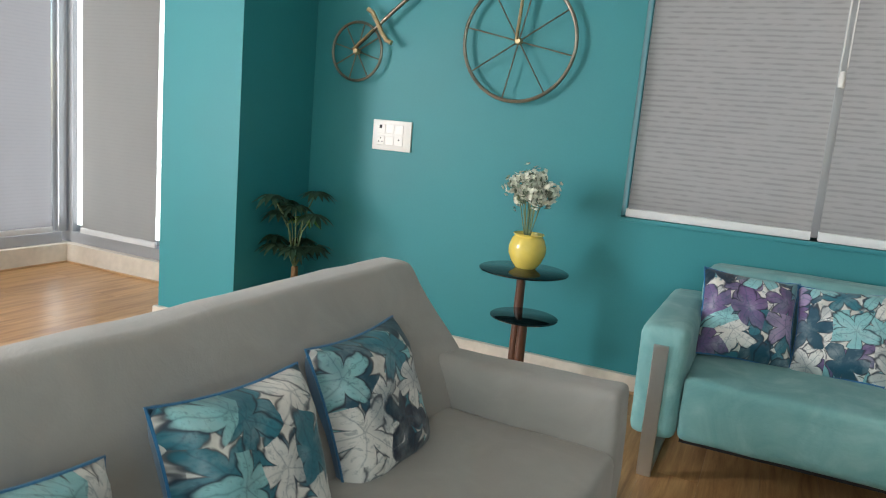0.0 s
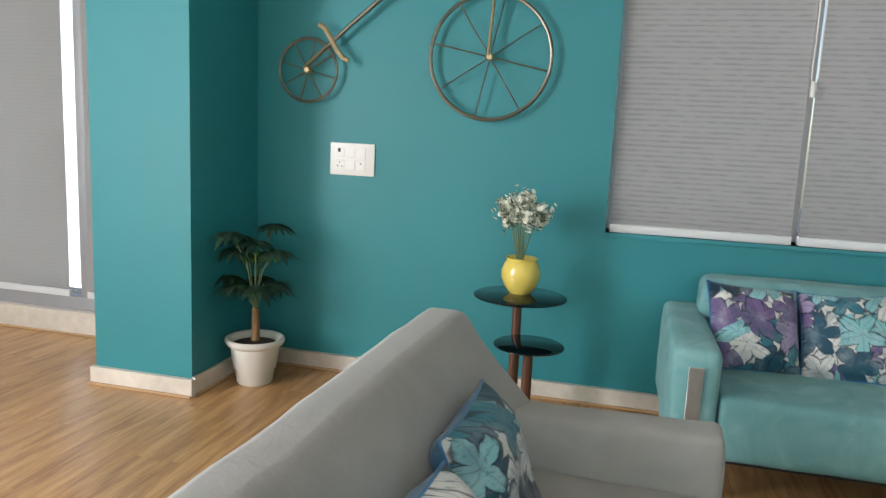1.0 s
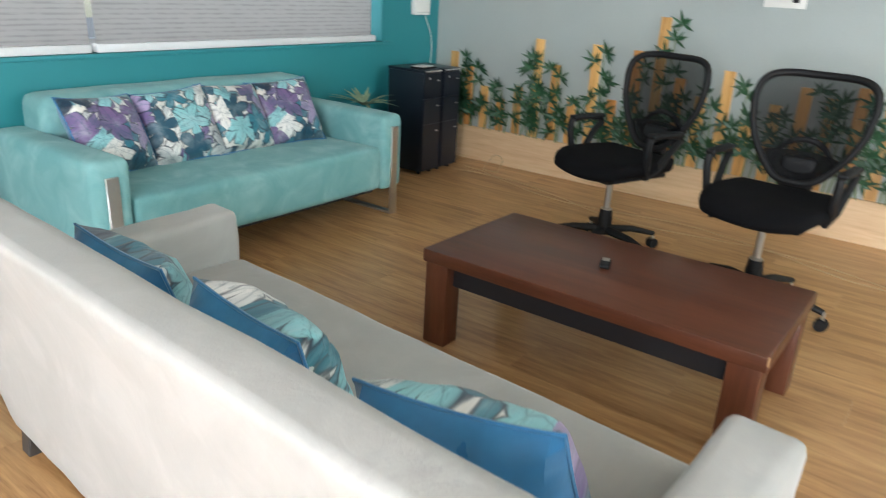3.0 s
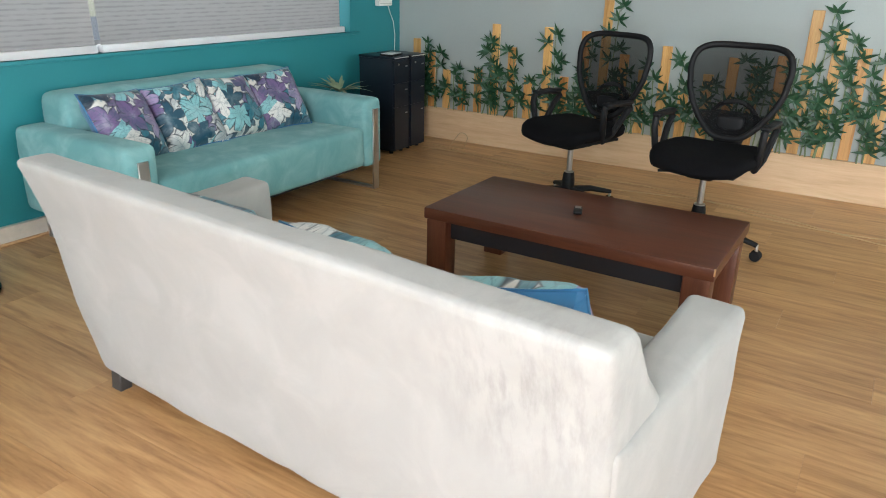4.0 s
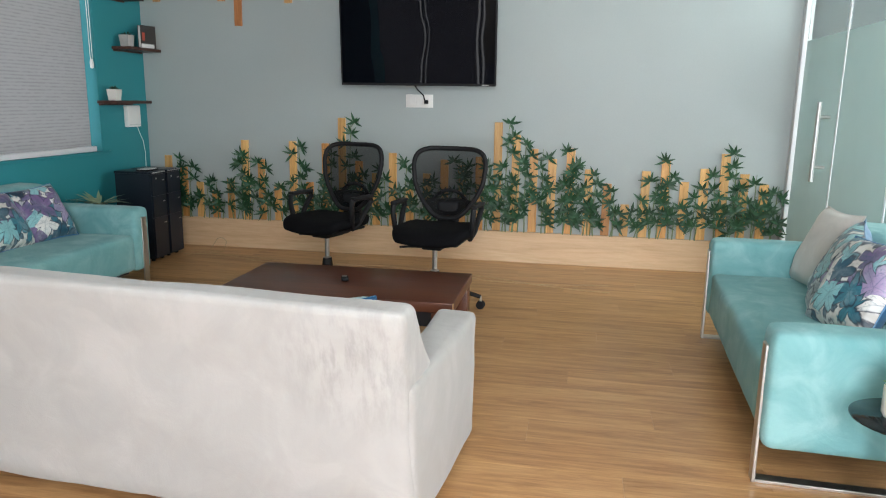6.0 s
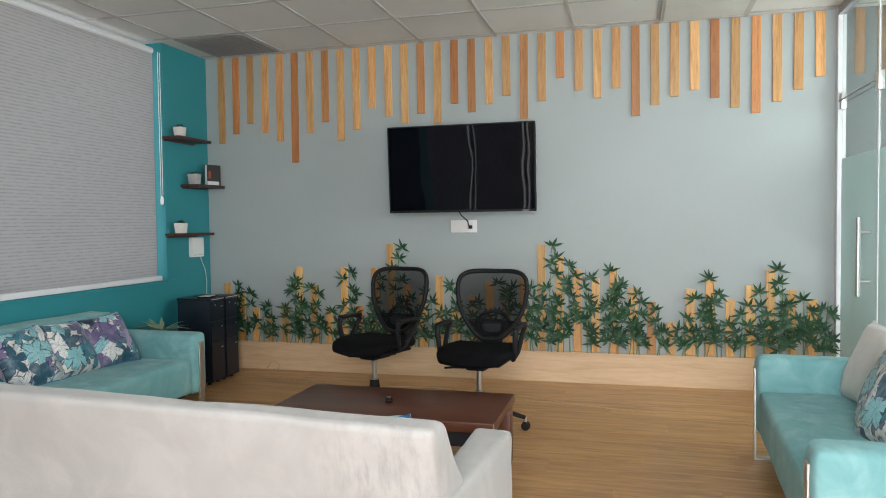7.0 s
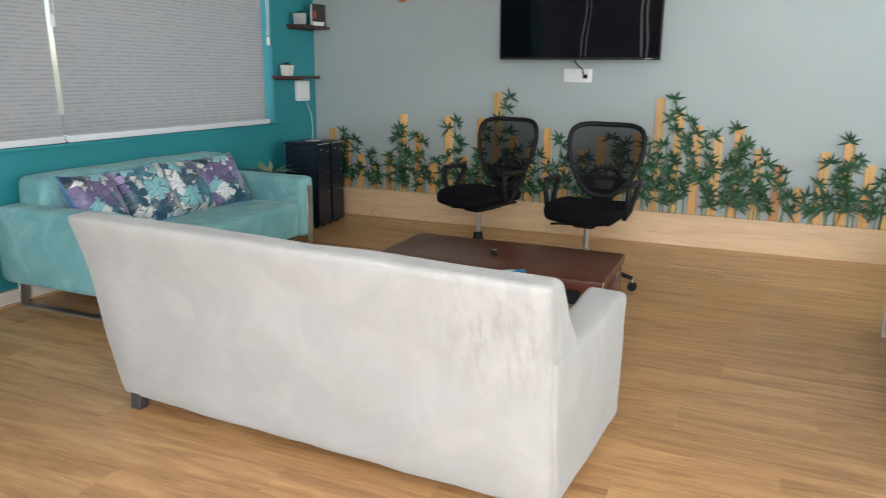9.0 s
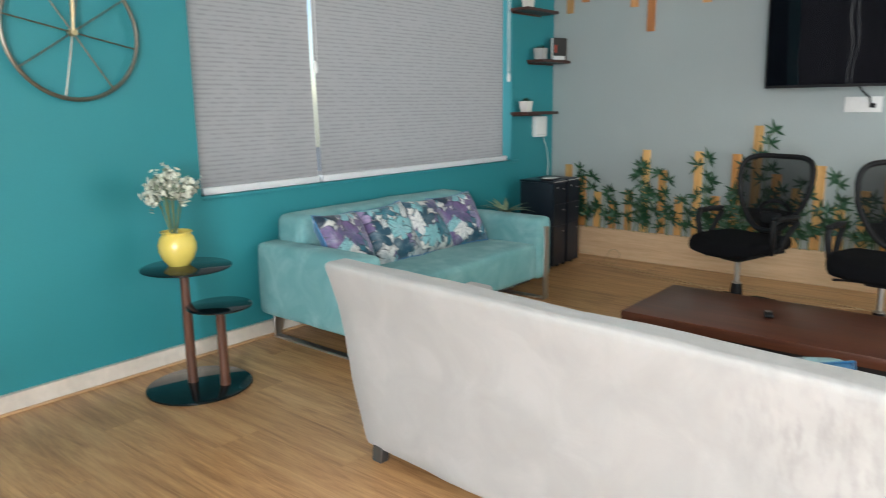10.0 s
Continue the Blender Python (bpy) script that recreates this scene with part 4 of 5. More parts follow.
    for k in range(5):
        a = radians(72 * k + 20)
        d = Vector((math.cos(a), math.sin(a), 0))
        leg = part("leg", tube([d * 0.02 + Vector((0, 0, 0.115)), d * 0.15 + Vector((0, 0, 0.108)), d * 0.285 + Vector((0, 0, 0.075))], [0.026, 0.021, 0.015], 8, flat=0.8), M_BLACKPL, c)
        for s in (-1, 1):
            w = turn_all(lathe([(0, -0.008), (0.022, -0.008), (0.026, 0), (0.022, 0.008), (0, 0.008)], 14), pose(0, 0, 0, 90, 0, 90 * 0 + math.degrees(a)))
            off = Vector((-d.y, d.x, 0)) * 0.014 * s
            part("caster", turn_all(w, Matrix.Translation(d * 0.285 + off + Vector((0, 0, 0.0262)))), M_BLACKPL, leg)
        part("caster_stem", tube([d * 0.285 + Vector((0, 0, 0.03)), d * 0.285 + Vector((0, 0, 0.08))], 0.007, 8), M_CHROME, leg)
    return c


office_chair(pose(1.33, 0.752, 0, 0, 0, 174), "black mesh-back office chair on casters beside the coffee table")
office_chair(pose(1.52, 1.495, 0, 0, 0, 161), "black mesh-back office chair turned towards the window sofa")

# ---- coffee table ----
ct = thing("coffee_table", pose(0.485, 1.006, 0), "dark brown veneered low coffee table with chipped corners", "table")
part("tabletop", box(-0.29, 0.29, -0.561, 0.561, 0.300, 0.347, 0.007, 2), M_TABLE, ct)
for sx in (-1, 1):
    for sy in (-1, 1):
        part("leg", box(sx * 0.245 - 0.04, sx * 0.245 + 0.04, sy * 0.505 - 0.045, sy * 0.505 + 0.045, 0, 0.300, 0.006, 2), M_TABLELEG, ct)
for sx in (-1, 1):
    part("apron", box(sx * 0.235 - 0.011, sx * 0.235 + 0.011, -0.4595, 0.4595, 0.222, 0.2995), M_APRON, ct, "matt black apron board")
for sy in (-1, 1):
    part("apron", box(-0.2045, 0.2045, sy * 0.50 - 0.011, sy * 0.50 + 0.011, 0.222, 0.2995), M_APRON, ct, "matt black apron board")
part("chip", box(-0.2908, -0.285, -0.5618, -0.556, 0.322, 0.3475, 0.001, 1), M_BEAD, ct, "worn pale chip in the veneer")
rc = thing("car_remote", pose(0.487, 1.035, 0.3475, 0, 0, 20), "small black and silver remote lying on the table", "remote")
part("body", soft_box(-0.035, 0.035, -0.017, 0.017, 0, 0.016, 0.007, 4), M_BLACKPL, rc)
part("key_pad", box(0.005, 0.033, -0.012, 0.012, 0.0155, 0.0175, 0.001, 1), M_CHROME, rc, "silver end")

# ---- mint sofas ----


def mint_sofa(at_pose, label, HL=0.87):
    """Three-seat box sofa, x along its length, front towards -y; origin under its front middle."""
    s = thing("three_seat_sofa", at_pose, label, "sofa", "mint sofas")
    part("seat_cushion", soft_box(-HL + 0.16, HL - 0.16, 0.0, 0.62, 0.15, 0.375, 0.028, 12, (0.0, 0.006, 0.012), 0.004, 2), M_MINT, s)
    part("backrest", soft_box(-HL + 0.135, HL - 0.135, 0.565, 0.80, 0.15, 0.676, 0.05, 12, (0, 0.006, 0.004), 0.004, 5), M_MINT, s)
    for sx in (-1, 1):
        x0, x1 = sorted((sx * HL, sx * (HL - 0.158)))
        part("armrest", soft_box(x0, x1, -0.005, 0.80, 0.14, 0.535, 0.034, 10, (0.008, 0.004, 0.004), 0.004, 7 + sx), M_MINT, s)
        xm = sx * (HL - 0.075)
        f = part("sled_leg", box(xm - 0.025, xm + 0.025, -0.016, -0.004, 0.0, 0.475, 0.002, 1), M_CHROME, s, "flat brushed steel sled leg")
        part("floor_runner", box(xm - 0.022, xm + 0.022, -0.004, 0.74, 0.0, 0.012, 0.002, 1), M_CHROME, f)
        part("rear_leg", box(xm - 0.022, xm + 0.022, 0.74, 0.752, 0.0, 0.145, 0.002, 1), M_CHROME, f)
    part("base", box(-HL + 0.17, HL - 0.17, 0.05, 0.74, 0.128, 0.152), M_APRON, s, "dark underside")
    return s


mint_sofa(pose(0.457, 2.605, 0), "mint green velvet three-seat sofa under the window", 0.848)
mint_sofa(pose(0.31, -0.725, 0, 0, 0, 177), "mint green velvet three-seat sofa before the glass front", 0.83)
PR = [leaf_print("leaf_print_violet", (0.3, 0.1, 0), 0.9), leaf_print("leaf_print_blue", (1.7, 0.6, 0), 0.5), leaf_print("leaf_print_mixed", (2.9, 1.4, 0), 0.8), leaf_print("leaf_print_teal", (6.35, 0.9, 0), 0.1), leaf_print("leaf_print_sea", (5.1, 3.7, 0), 0.45)]


def lean_pose(x, y, z, yaw, tip, spin=0):
    """A cushion that stands on its lower edge; yaw turns its face from -y, tip leans it back, spin rolls it."""
    return pose(x, y, z, 0, 0, yaw) @ pose(0, 0, 0, 90 - tip) @ pose(0, 0, 0, 0, 0, spin)


for x, spin, p, dx in ((-0.075, -4, 0, 12), (0.262, 5, 2, -7), (0.568, -4, 1, 6), (0.878, 4, 0, -13)):
    cushion(lean_pose(x, 3.035, 0.525, dx, 30, spin), PR[p], M_SATIN, "leaf-print scatter cushion in violet, teal and cream on the sofa", 0.352, 0.075, p + x, "window sofa cushions")
cushion(lean_pose(0.80, -1.22, 0.555, 183, 22, 2), M_CREAM, M_CREAM, "plain cream scatter cushion leaning on the sofa back", 0.40, 0.06, 8, "glass sofa cushions")
cushion(lean_pose(0.43, -1.165, 0.535, 165, 24, -6), PR[2], M_SATIN, "leaf-print scatter cushion in violet and blue on the sofa", 0.40, 0.07, 9, "glass sofa cushions")
cushion(lean_pose(0.10, -1.13, 0.545, 190, 28, 5), PR[1], M_SATIN, "leaf-print scatter cushion in blue and teal on the sofa", 0.40, 0.07, 10, "glass sofa cushions")

# ---- greige sofa ----
GS = pose(-0.377, 1.1465, 0, 0, 0, -2.4) @ pose(0, 0, 0, 0.7)
gs = thing("greige_sofa", GS, "light greige velvet three-seat sofa with a raked back", "sofa")
GL = 0.875


def raked(p):
    """Wedge-shaped back: thick at the seat, narrow and flared at the crest, pulled to one side by its cover."""
    s, k = (p.x + 0.12) / 0.12, max(0.0, (p.z - 0.05) / 0.668)
    back = -0.640 - 0.094 * k - 0.030 * max(0, k - 0.6) ** 2 / 0.16
    front = -0.39 - 0.255 * (max(0.0, k - 0.22) / 0.78) ** 1.5
    # the cover is stretched forward over the arms at both ends
    end = min(1.0, max(0.0, (abs(p.y) - GL + 0.15) / 0.12))
    front += 0.060 * end * end * math.exp(-((k - 0.62) / 0.16) ** 2)
    p.x = back + s * (front - back)
    if p.y > 0:
        p.y = p.y * 0.985 - 0.008 - 0.044 * max(0.0, 1 - k)
    else:
        p.y = p.y * 0.963 + 0.008 * k
    return p


def drawn_in(p):
    """Arm whose outer side draws in towards the back, its cover sagging a little on top."""
    k = max(0.0, -p.x / 0.66)
    if p.x < -0.5 and p.y < 0:
        p.x -= 0.088 * max(0.0, (p.z - 0.05) / 0.668) * min(1.0, (-0.5 - p.x) / 0.12)
    if abs(p.y) > GL - 0.07:
        p.y -= (0.034 * k - 0.012 * max(0.0, 0.4 - p.z)) * (1 if p.y > 0 else -1)
    if p.z > 0.4:
        p.z -= 0.012 * math.sin(math.pi * min(1.0, k))
    return p


part("backrest", soft_box(-0.12, 0.0, -GL, GL, 0.030, 0.727, 0.026, 18, (0.0, 0.0, 0.003), 0.005, 11, raked), M_GREIGE, gs)
part("seat_cushion", soft_box(-0.56, 0.042, -GL + 0.13, GL - 0.13, 0.08, 0.362, 0.03, 12, (0.006, 0, 0.014), 0.004, 13), M_GREIGE, gs)
for sy in (-1, 1):
    y0, y1 = sorted((sy * (GL + (0.001 if sy < 0 else -0.004)), sy * (GL - 0.14)))
    part("armrest", soft_box(-0.628 if sy < 0 else -0.50, 0.032, y0, y1, 0.055, 0.512, 0.024, 12, (0.003, 0.005, 0.004), 0.005, 17 + sy, drawn_in), M_GREIGE, gs)
    for x, yf in ((-0.612, 0.738), (-0.06, 0.80)):
        low = -sy * yf * math.tan(radians(0.7))
        foot = box(x - 0.020, x + 0.020, sy * yf - 0.024, sy * yf + 0.024, low + 0.0005, 0.075, 0.003, 1)
        for v in foot.verts:
            v.co.x += 0.10 * (v.co.z - 0.075) * (1 if x < -0.3 else -1)
        part("foot", foot, M_FOOT, gs, "short flat grey metal foot")
part("base", box(-0.58, -0.03, -GL + 0.10, GL - 0.10, 0.048, 0.082), M_APRON, gs, "dark underside")


def on_greige(u, v, z, yaw, tip, spin=0):
    return GS @ lean_pose(v, u, z, yaw + 90, tip, spin)


cushion(on_greige(0.370, -0.462, 0.482, 0, 22, 0), PR[4], M_SATIN, "leaf-print scatter cushion in blue and violet with blue satin back", 0.35, 0.075, 21, "greige sofa cushions")
cushion(on_greige(-0.052, -0.455, 0.482, -5, 20, -1.5), PR[3], M_SATIN, "leaf-print scatter cushion in sea green with blue satin back", 0.345, 0.09, 22, "greige sofa cushions")
cushion(on_greige(-0.525, -0.43, 0.478, 6, 20, -12), PR[2], M_SATIN, "leaf-print scatter cushion in violet with blue satin back", 0.37, 0.085, 23, "greige sofa cushions")

# ---- side tables ----


def side_table(at_pose, low_x, low_y, label):
    """Two black glass discs on walnut poles over a black glass foot."""
    t = thing("side_table", at_pose, label, "side table", "black glass side tables")
    part("foot_disc", lathe([(0, 0), (0.222, 0), (0.23, 0.004), (0.23, 0.012), (0.222, 0.016), (0, 0.016)], 56), M_BLACKGL, t)
    part("top_disc", lathe([(0, 0.548), (0.190, 0.548), (0.195, 0.551), (0.195, 0.555), (0.190, 0.558), (0, 0.558)], 56, cx=0.0, cy=0.03), M_BLACKGL, t)
    part("low_disc", lathe([(0, 0.380), (0.137, 0.380), (0.142, 0.383), (0.142, 0.387), (0.137, 0.390), (0, 0.390)], 48, cx=low_x, cy=low_y), M_BLACKGL, t)
    part("tall_pole", lathe([(0, 0.016), (0.022, 0.016), (0.022, 0.3), (0.019, 0.548), (0, 0.548)], 18, cx=-0.01, cy=0.04), M_POLE, t)
    part("short_pole", lathe([(0, 0.016), (0.022, 0.016), (0.020, 0.380), (0, 0.380)], 18, cx=low_x, cy=low_y), M_POLE, t)
    return t


side_table(pose(-0.985, 3.045, 0), 0.065, -0.105, "black glass two-tier side table with walnut poles by the teal wall")
side_table(pose(-0.84, -1.14, 0), 0.08, 0.17, "black glass two-tier side table at the sofa end")

vs = thing("flower_vase", pose(-0.994, 3.12, 0.5585), "glazed yellow round vase on the side table", "vase")
part("vase_body", lathe([(0, 0), (0.045, 0), (0.05, 0.006), (0.068, 0.03), (0.082, 0.065), (0.083, 0.095), (0.072, 0.128), (0.062, 0.140), (0.064, 0.147), (0.070, 0.150), (0.067, 0.153), (0.058, 0.148), (0.055, 0.135), (0, 0.132)], 40), M_YELLOW, vs)
part("soil", lathe([(0.054, 0.133), (0.03, 0.14), (0, 0.139)], 20), M_SOIL, vs)
fl = thing("flower_bunch", pose(-1.003, 3.125, 0.706), "bunch of cream-white artificial blossoms in the vase", "flowers")
rf = random.Random(12)
stems, petals, buds = bmesh.new(), bmesh.new(), bmesh.new()
for k in range(15):
    a, rr = 2.4 * k + rf.uniform(-0.2, 0.2), 0.098 * (k / 15) ** 0.6
    tip = Vector((rr * math.cos(a), rr * math.sin(a), rf.uniform(0.15, 0.225) + (0.02 if rr < 0.06 else 0)))
    tube([Vector((0.012 * math.cos(a), 0.012 * math.sin(a), -0.01)), tip * 0.55 + Vector((0, 0, 0.02)), tip], 0.0022, 5, stems)
    for j in range(60):
        p = tip + Vector((rf.gauss(0, 0.0155), rf.gauss(0, 0.0155), rf.gauss(0, 0.019)))
        n0 = (p - tip).normalized() if (p - tip).length > 1e-4 else Vector((0, 0, 1))
        bm2 = petals if rf.random() < 0.80 else buds
        ax = n0.orthogonal().normalized()
        for q in range(5):
            d = (Matrix.Rotation(2 * math.pi * q / 5, 3, n0) @ ax) + n0 * 0.45
            leaf_into(bm2, p, d, 0.0135, 0.013, 0.0, n0)
tagged(part("stem", stems, M_STALK, fl), kind="stuff")
tagged(part("blossom", petals, M_PETAL, fl, "cream blossoms"), kind="stuff")
tagged(part("bud", buds, M_BUD, fl, "grey-green buds"), kind="stuff")


def small_pot(at_pose, label, square=False, size=0.07, mat=None, name="succulent_pot"):
    p = thing(name, at_pose, label, "plant pot")
    h = size / 2
    if square:
        bm = box(-h, h, -h, h, 0, size * 1.05, 0.004, 2)
        for v in bm.verts:
            k = 0.8 + 0.2 * v.co.z / size
            v.co.x *= k
            v.co.y *= k
    else:
        bm = lathe([(0, 0), (h * 0.85, 0), (h, size * 0.15), (h * 1.02, size), (h * 0.9, size), (h * 0.88, size * 0.85), (0, size * 0.85)], 28)
    part("pot", bm, mat or M_POT, p)
    bm, r = bmesh.new(), random.Random(int(size * 1000))
    for k in range(46):
        a, e = r.uniform(0, 6.28), r.uniform(0.15, 1.4)
        d = Vector((math.cos(a) * math.cos(e), math.sin(a) * math.cos(e), math.sin(e)))
        leaf_into(bm, Vector((d.x * h * 0.5, d.y * h * 0.5, size * 0.98)), d, size * r.uniform(0.3, 0.55), size * 0.14, 0.1)
    part("foliage", bm, M_LEAF if square else M_LEAFL, p)
    return p


small_pot(pose(-0.76, -0.945, 0.3905), "small green succulent in a white round pot on the side table", False, 0.085)

# ---- potted palm in the corner ----
pp = thing("potted_palm", pose(-2.235, 3.12, 0), "dark-leaved palm in a cream plastic pot in the corner", "plant")
part("pot", lathe([(r * 0.875, z * 0.9) for r, z in ((0, 0), (0.088, 0), (0.096, 0.01), (0.104, 0.075), (0.114, 0.085), (0.130, 0.200), (0.150, 0.212), (0.158, 0.225), (0.157, 0.240), (0.146, 0.246), (0.130, 0.240), (0.124, 0.21), (0, 0.205))], 44), M_POT, pp, "cream ribbed plastic pot")
part("soil", lathe([(0.110, 0.187), (0.06, 0.202), (0, 0.208)], 24), M_SOIL, pp)
part("trunk", tube([(0, 0, 0.18), (0.004, 0, 0.28), (0.0, 0.004, 0.36)], [0.021, 0.019, 0.017], 12), M_BARK, pp)
rp = random.Random(3)
stalks = bmesh.new()
for k in range(13):
    low = k >= 7
    a = 2 * math.pi * k / (6 if low else 7) + rp.uniform(-0.3, 0.3)
    reach = rp.uniform(0.09, 0.14) if low else rp.uniform(0.05, 0.17)
    zt = rp.uniform(0.46, 0.54) if low else rp.uniform(0.58, 0.76)
    tip = Vector((reach * math.cos(a), reach * math.sin(a), zt))
    tube([Vector((0, 0, 0.35)), Vector((tip.x * 0.35, tip.y * 0.35, 0.35 + (zt - 0.35) * 0.65)), tip], 0.0035, 6, stalks)
    fan = bmesh.new()
    out = Vector((math.cos(a), math.sin(a), 0))
    for j in range(15):
        b = radians(-168 + 24 * j)
        d = Matrix.Rotation(b, 3, "Z") @ out + Vector((0, 0, rp.uniform(-0.12, 0.12)))
        leaf_into(fan, tip, d, rp.uniform(0.085, 0.125), 0.040, 0.45)
    part("frond", fan, M_LEAFL if k == 2 else M_LEAF, pp, "fresh bright green frond" if k == 2 else "")
part("stalk", stalks, M_STALK, pp)

# ---- bicycle on the wall ----
bk = thing("bicycle_wall_art", pose(0, WALL_N, 0), "old high-wheel bicycle of steel and brass hung on the wall", "wall art")


def wheel(cx, cz, r, bar, off, first):
    y = -0.045
    ring = [(cx + r * math.cos(2 * math.pi * i / 56), y, cz + r * math.sin(2 * math.pi * i / 56)) for i in range(56)]
    w = part("wheel", tube(ring, bar, 8, closed=True, ref=(0, 1, 0)), M_STEEL, bk, "thin steel wheel rim")
    for k in range(8):
        a = radians(first + 45 * k)
        part("spoke", tube([(cx, y, cz), (cx + (r - 0.004) * math.cos(a), y, cz + (r - 0.004) * math.sin(a))], 0.0034, 6), M_STEEL, w)
    part("hub", turn_all(lathe([(0, -0.02), (0.012, -0.02), (0.017, -0.012), (0.017, 0.012), (0.012, 0.02), (0, 0.02)], 18), pose(cx, y, cz, 90)), M_BRASS, w, "small brass hub")
    part("wall_peg", tube([(cx, -0.03, cz), (cx, 0, cz)], 0.006, 8), M_STEEL, w)


wheel(-1.229, 1.559, 0.275, 0.0088, 0, 33)
wheel(-2.108, 1.482, 0.147, 0.0072, 0, 30)
part("backbone", tube([(-2.125, -0.052, 1.488), (-2.03, -0.055, 1.572), (-1.90, -0.055, 1.685), (-1.74, -0.055, 1.815), (-1.58, -0.055, 1.91), (-1.40, -0.055, 1.965), (-1.21, -0.055, 1.975)], [0.008, 0.009, 0.010, 0.011, 0.011, 0.011, 0.010], 10), M_STEEL, bk)
part("rear_fork", tube([(-2.12, -0.064, 1.492), (-2.005, -0.064, 1.592)], 0.010, 8, flat=0.5), M_BRASS, bk, "flat brass fork end")
part("fork", tube([(-1.235, -0.064, 1.565), (-1.222, -0.064, 1.76), (-1.210, -0.064, 1.98)], 0.012, 8, flat=0.6), M_BRASS, bk, "flat brass front fork")
part("step_bar", tube([(-2.045, -0.066, 1.690), (-2.015, -0.066, 1.672), (-1.985, -0.066, 1.625), (-1.955, -0.066, 1.575), (-1.925, -0.066, 1.540), (-1.895, -0.066, 1.528)], 0.012, 8), M_BRASS, bk, "curved pale brass step")

sw = thing("switch_plate", pose(-1.886, WALL_N - 0.006, 1.0685), "white wall plate with switches and a socket", "switch")
part("plate", box(-0.1135, 0.1135, -0.005, 0.006, -0.0775, 0.0775, 0.004, 2), M_WHITEPL, sw)
for i in range(3):
    for z in (0.032, -0.028):
        x = -0.062 + 0.054 * i
        part("socket" if z < 0 else "switch", box(x - 0.023, x + 0.023, -0.0085, -0.0045, z - 0.024, z + 0.024, 0.002, 1), M_WHITEPL, sw)
for x, z in ((-0.062, -0.016), (-0.072, -0.034), (-0.052, -0.034), (0.046, -0.02)):
    part("socket_hole", turn_all(lathe([(0, 0), (0.0035, 0), (0.0035, 0.001), (0, 0.001)], 10), pose(x, -0.0086, z, 90)), M_BLACKPL, sw)
part("indicator", box(-0.072, -0.058, -0.0095, -0.0088, 0.034, 0.052), M_BLACKPL, sw, "small black mark")

# ---- corner: cabinets, shelves ----


def pedestal(x0, label):
    """A slim drawer pedestal with tight joints and small bright pulls."""
    W, D = 0.175, 0.30
    c = thing("filing_pedestal", pose(x0, 2.99, 0), label, "cabinet", "black pedestals")
    part("body", box(0, W, 0.016, D, 0.02, 0.655, 0.004, 2), M_BLACKCAB, c)
    part("top", box(-0.003, W + 0.003, 0.0, D + 0.004, 0.6552, 0.672, 0.005, 2), M_BLACKCAB, c)
    for z0, z1 in ((0.030, 0.330), (0.3315, 0.4915), (0.493, 0.650)):
        d = part("drawer", box(0.002, W - 0.002, -0.001, 0.0155, z0, z1, 0.001, 1), M_BLACKCAB, c)
        part("handle", box(W - 0.05, W - 0.022, -0.006, -0.0015, z1 - 0.05, z1 - 0.043, 0.002, 1), M_CHROME, d, "small bright handle")
    part("lock", turn_all(lathe([(0, 0), (0.007, 0), (0.007, 0.004), (0, 0.004)], 12), pose(0.05, -0.001, 0.62, 90)), M_CHROME, c)
    for x in (0.03, W - 0.03):
        for y in (0.05, D - 0.03):
            part("foot", lathe([(0, 0), (0.015, 0), (0.015, 0.02), (0, 0.02)], 10, cx=x, cy=y), M_BLACKPL, c)
    part("edge_strip", box(0.004, W - 0.004, -0.003, -0.0005, 0.661, 0.667), M_SHADEPL, c, "thin pale line along the top edge")
    return c


pedestal(1.968, "slim navy-black filing pedestal with three drawers")
pedestal(2.171, "slim navy-black filing pedestal standing in the corner")
pd = thing("document_tray", pose(2.058, 3.08, 0.6725, 0, 0, 6), "small tray of papers on the filing pedestal", "tray")
part("tray", box(-0.075, 0.075, -0.05, 0.05, 0, 0.012, 0.003, 1), M_BLACKPL, pd)
part("sheet", box(-0.066, 0.066, -0.042, 0.042, 0.0125, 0.016), M_PAPER, pd, "white paper sheet")


def shelf(x0, x1, z):
    s = thing("wall_shelf", pose(x0, WALL_N, z), "thin dark brown floating wall shelf", "shelf", "corner shelves")
    part("board", box(0, x1 - x0, -0.165, 0, -0.022, 0, 0.002, 1), M_DARKWOOD, s)
    part("rear_lip", box(0.02, x1 - x0 - 0.02, -0.012, 0, -0.034, -0.0222), M_DARKWOOD, s)


shelf(2.02, 2.455, 1.945)
shelf(2.25, 2.645, 1.578)
shelf(2.03, 2.47, 1.178)
small_pot(pose(2.13, 3.34, 1.9455), "small square pot with a dark succulent on a shelf", True, 0.075, M_POT)
small_pot(pose(2.32, 3.345, 1.5785), "tapered grey concrete pot with a small plant", True, 0.082, M_POTGREY)
small_pot(pose(2.12, 3.345, 1.1785), "white square pot with short green grass", True, 0.078, M_POT)
bk2 = thing("upright_book", pose(2.555, 3.325, 1.5785, 0, 0, -14), "dark-covered book standing upright on the shelf", "book")
part("cover", box(-0.075, 0.075, -0.016, -0.013, 0, 0.175, 0.001, 1), M_BOOK, bk2)
part("back_cover", box(-0.075, 0.075, 0.013, 0.016, 0, 0.175, 0.001, 1), M_BOOK, bk2)
part("pages", box(-0.072, 0.07, -0.0128, 0.0128, 0.003, 0.172), M_PAPER, bk2)
part("title_bars", box(-0.06, -0.035, -0.0168, -0.0162, 0.06, 0.12), M_RED, bk2, "red printed bars")
part("band", box(-0.074, 0.055, -0.0170, -0.0162, 0.005, 0.035), M_PAPER, bk2, "pale band along the foot")
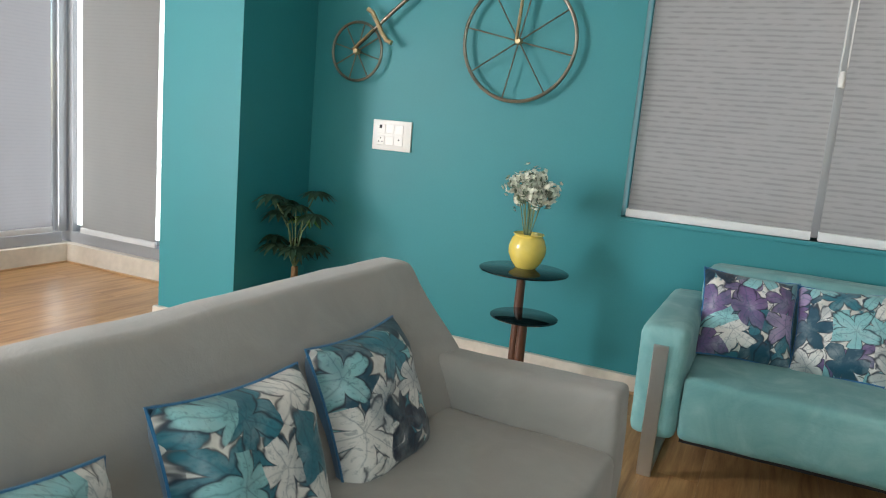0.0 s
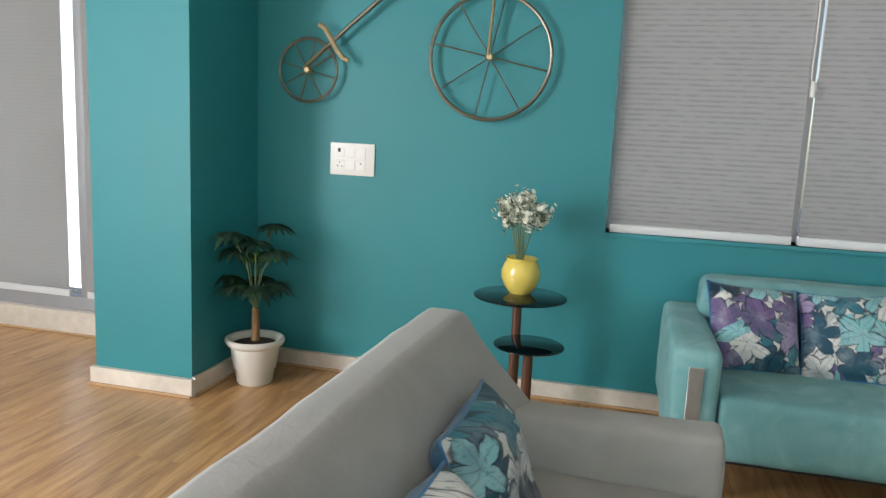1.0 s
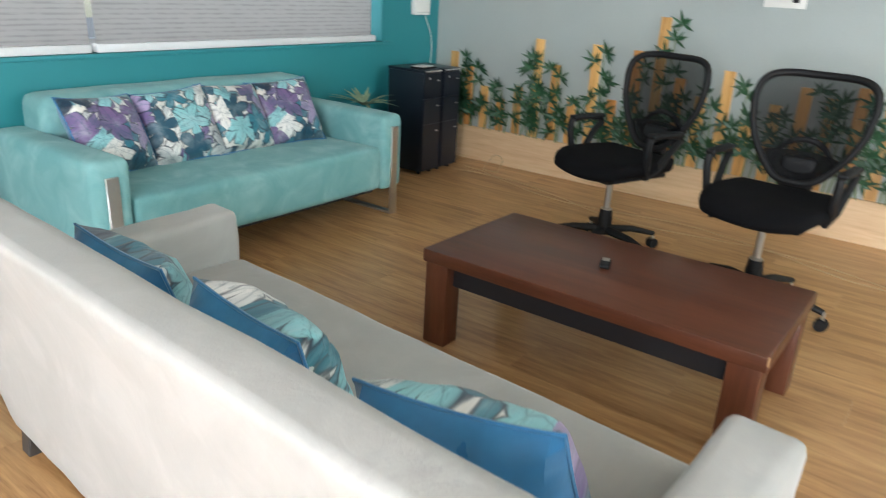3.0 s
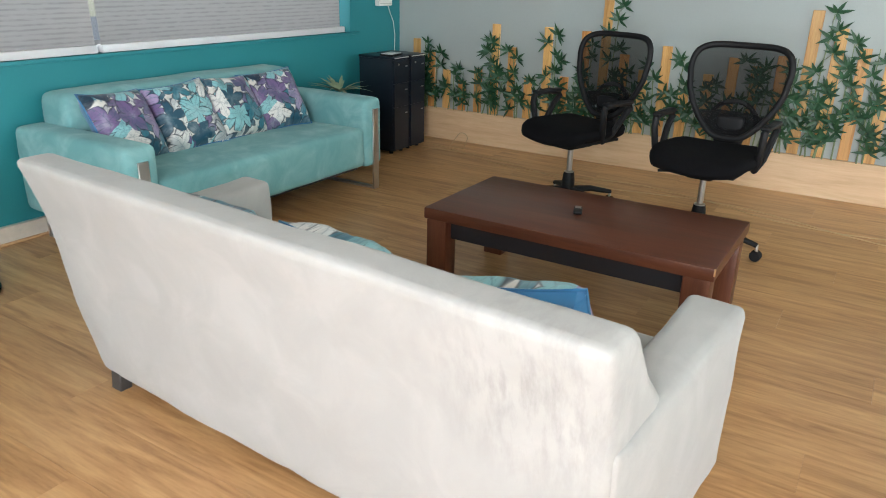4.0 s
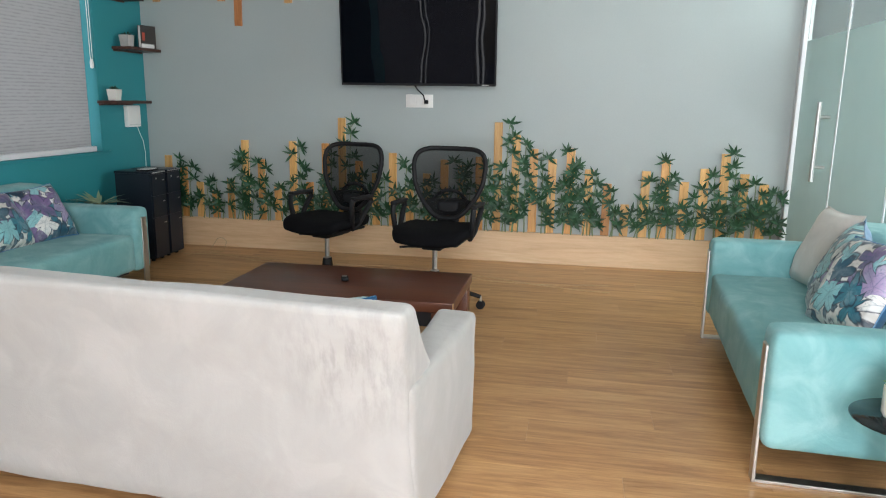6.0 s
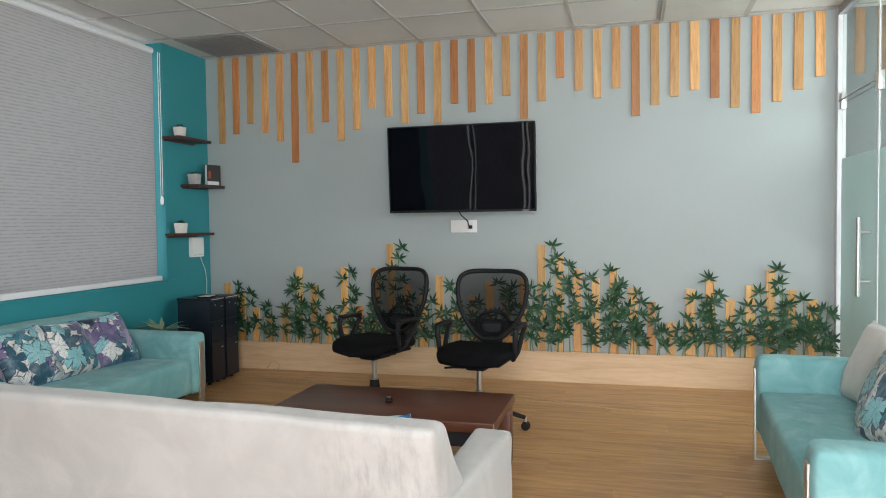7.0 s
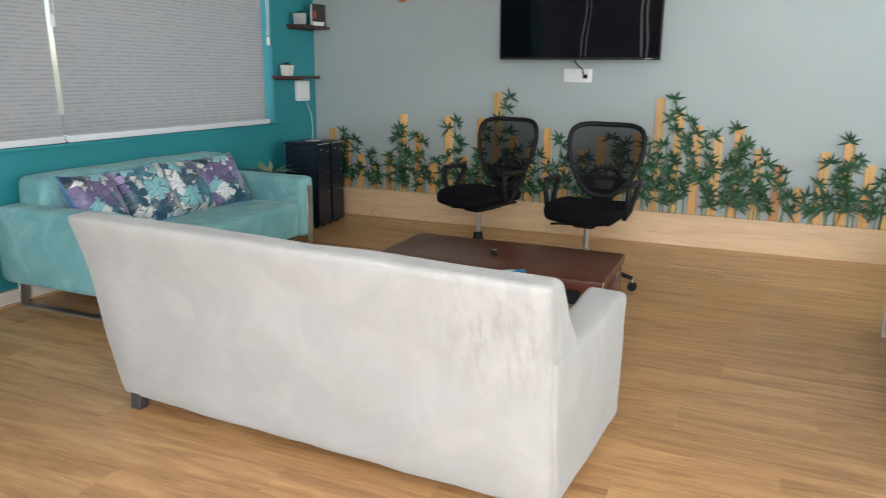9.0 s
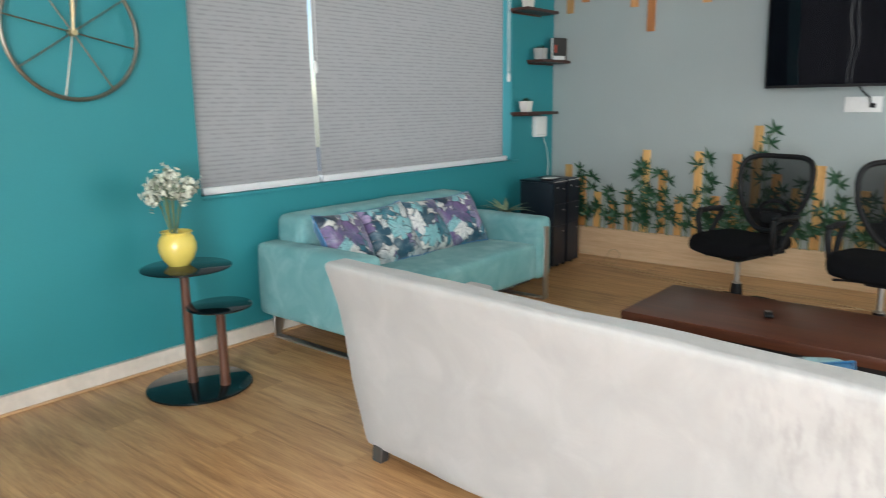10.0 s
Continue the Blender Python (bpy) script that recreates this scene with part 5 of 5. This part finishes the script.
part("spine", box(0.0705, 0.0765, -0.016, 0.016, 0, 0.175, 0.002, 1), M_SLAT, bk2, "tan spine")
rt = thing("router_box", pose(2.42, WALL_N - 0.02, 1.06), "white wall-mounted box under the lowest shelf", "router")
part("case", box(-0.082, 0.082, -0.02, 0.02, -0.085, 0.08, 0.008, 2), M_WHITEPL, rt)
part("vent_line", box(-0.07, 0.07, -0.0215, -0.0203, -0.07, -0.066), M_SHADEPL, rt)
solid("router_cable", tube([(2.46, 3.40, 0.976), (2.49, 3.405, 0.93), (2.54, 3.41, 0.86), (2.56, 3.41, 0.76), (2.55, 3.41, 0.5), (2.55, 3.40, 0.1)], 0.0028, 6), M_WHITEPL, "thin white cable hanging from the box", "cable")
sc = thing("floor_plant", pose(1.64, 3.20, 0), "low plant with long pale leaves beside the sofa", "plant")
part("pot", lathe([(0, 0), (0.07, 0), (0.095, 0.40), (0.10, 0.415), (0.09, 0.415), (0.085, 0.38), (0, 0.38)], 24), M_BLACKCAB, sc)
bm = bmesh.new()
for k in range(24):
    a = rp.uniform(0, 6.28)
    d = Vector((math.cos(a), math.sin(a) * 0.8, rp.uniform(0.25, 0.6)))
    leaf_into(bm, Vector((0, 0, 0.46)), d, rp.uniform(0.20, 0.27), 0.030, rp.uniform(0.1, 0.35))
part("foliage", bm, M_LEAFP, sc)

# loose cables on the floor by the plinth
wob = random.Random(8)
for k in range(2):
    pts = [(2.28 - 0.35 * (i / 22) + 0.04 * k + 0.09 * math.sin(i * 0.55 + 1.7 * k) + wob.uniform(-0.01, 0.01), 2.95 - 0.155 * i, 0.004) for i in range(22)]
    solid("floor_cable", tube(pts, 0.0022, 5), M_CABLE, "thin pale cable lying loose on the floor", "cable", "floor cables")
solid("floor_cable", tube([(2.50, 2.75 + 0.05 * math.cos(a), 0.05 + 0.05 * math.sin(a)) if 0 < a < 3.1 else (2.42, 2.75 + 0.06 * math.cos(a), 0.004) for a in [0.35 * i for i in range(17)]], 0.003, 5), M_CABLE, "thin pale cable lying loose on the floor", "cable", "floor cables")

# ---- floor planks ----
PW, PL = 0.192, 1.285
meshes = {}


def plank_mesh(w, l):
    key = (round(w, 3), round(l, 3))
    if key not in meshes:
        bm = box(-w / 2, w / 2, -l / 2, l / 2, -0.006, 0.0, 0.0004, 1)
        me = bpy.data.meshes.new("plank")
        bm.to_mesh(me)
        bm.free()
        me.materials.append(M_PLANK)
        meshes[key] = me
    return meshes[key]


x, row = WALL_W, 0
while x < WALL_E - 0.01:
    w = min(PW, WALL_E - x)
    y = WALL_S - PL * ((row * 0.37) % 1.0)
    while y < WALL_N:
        y0, y1 = max(y, WALL_S), min(y + PL, WALL_N)
        if y1 - y0 > 0.02:
            p = new("plank", plank_mesh(w - 0.0005, y1 - y0 - 0.0005))
            p.parent = floor
            p.matrix_basis = pose(x + w / 2, (y0 + y1) / 2, 0)
        y += PL
    x += PW
    row += 1
structure("floor_passage", box(-1.3, 2.65, -3.36, WALL_S, -0.006, 0.0), M_PLANK, "laminate floor of the passage behind the glass", "floor")
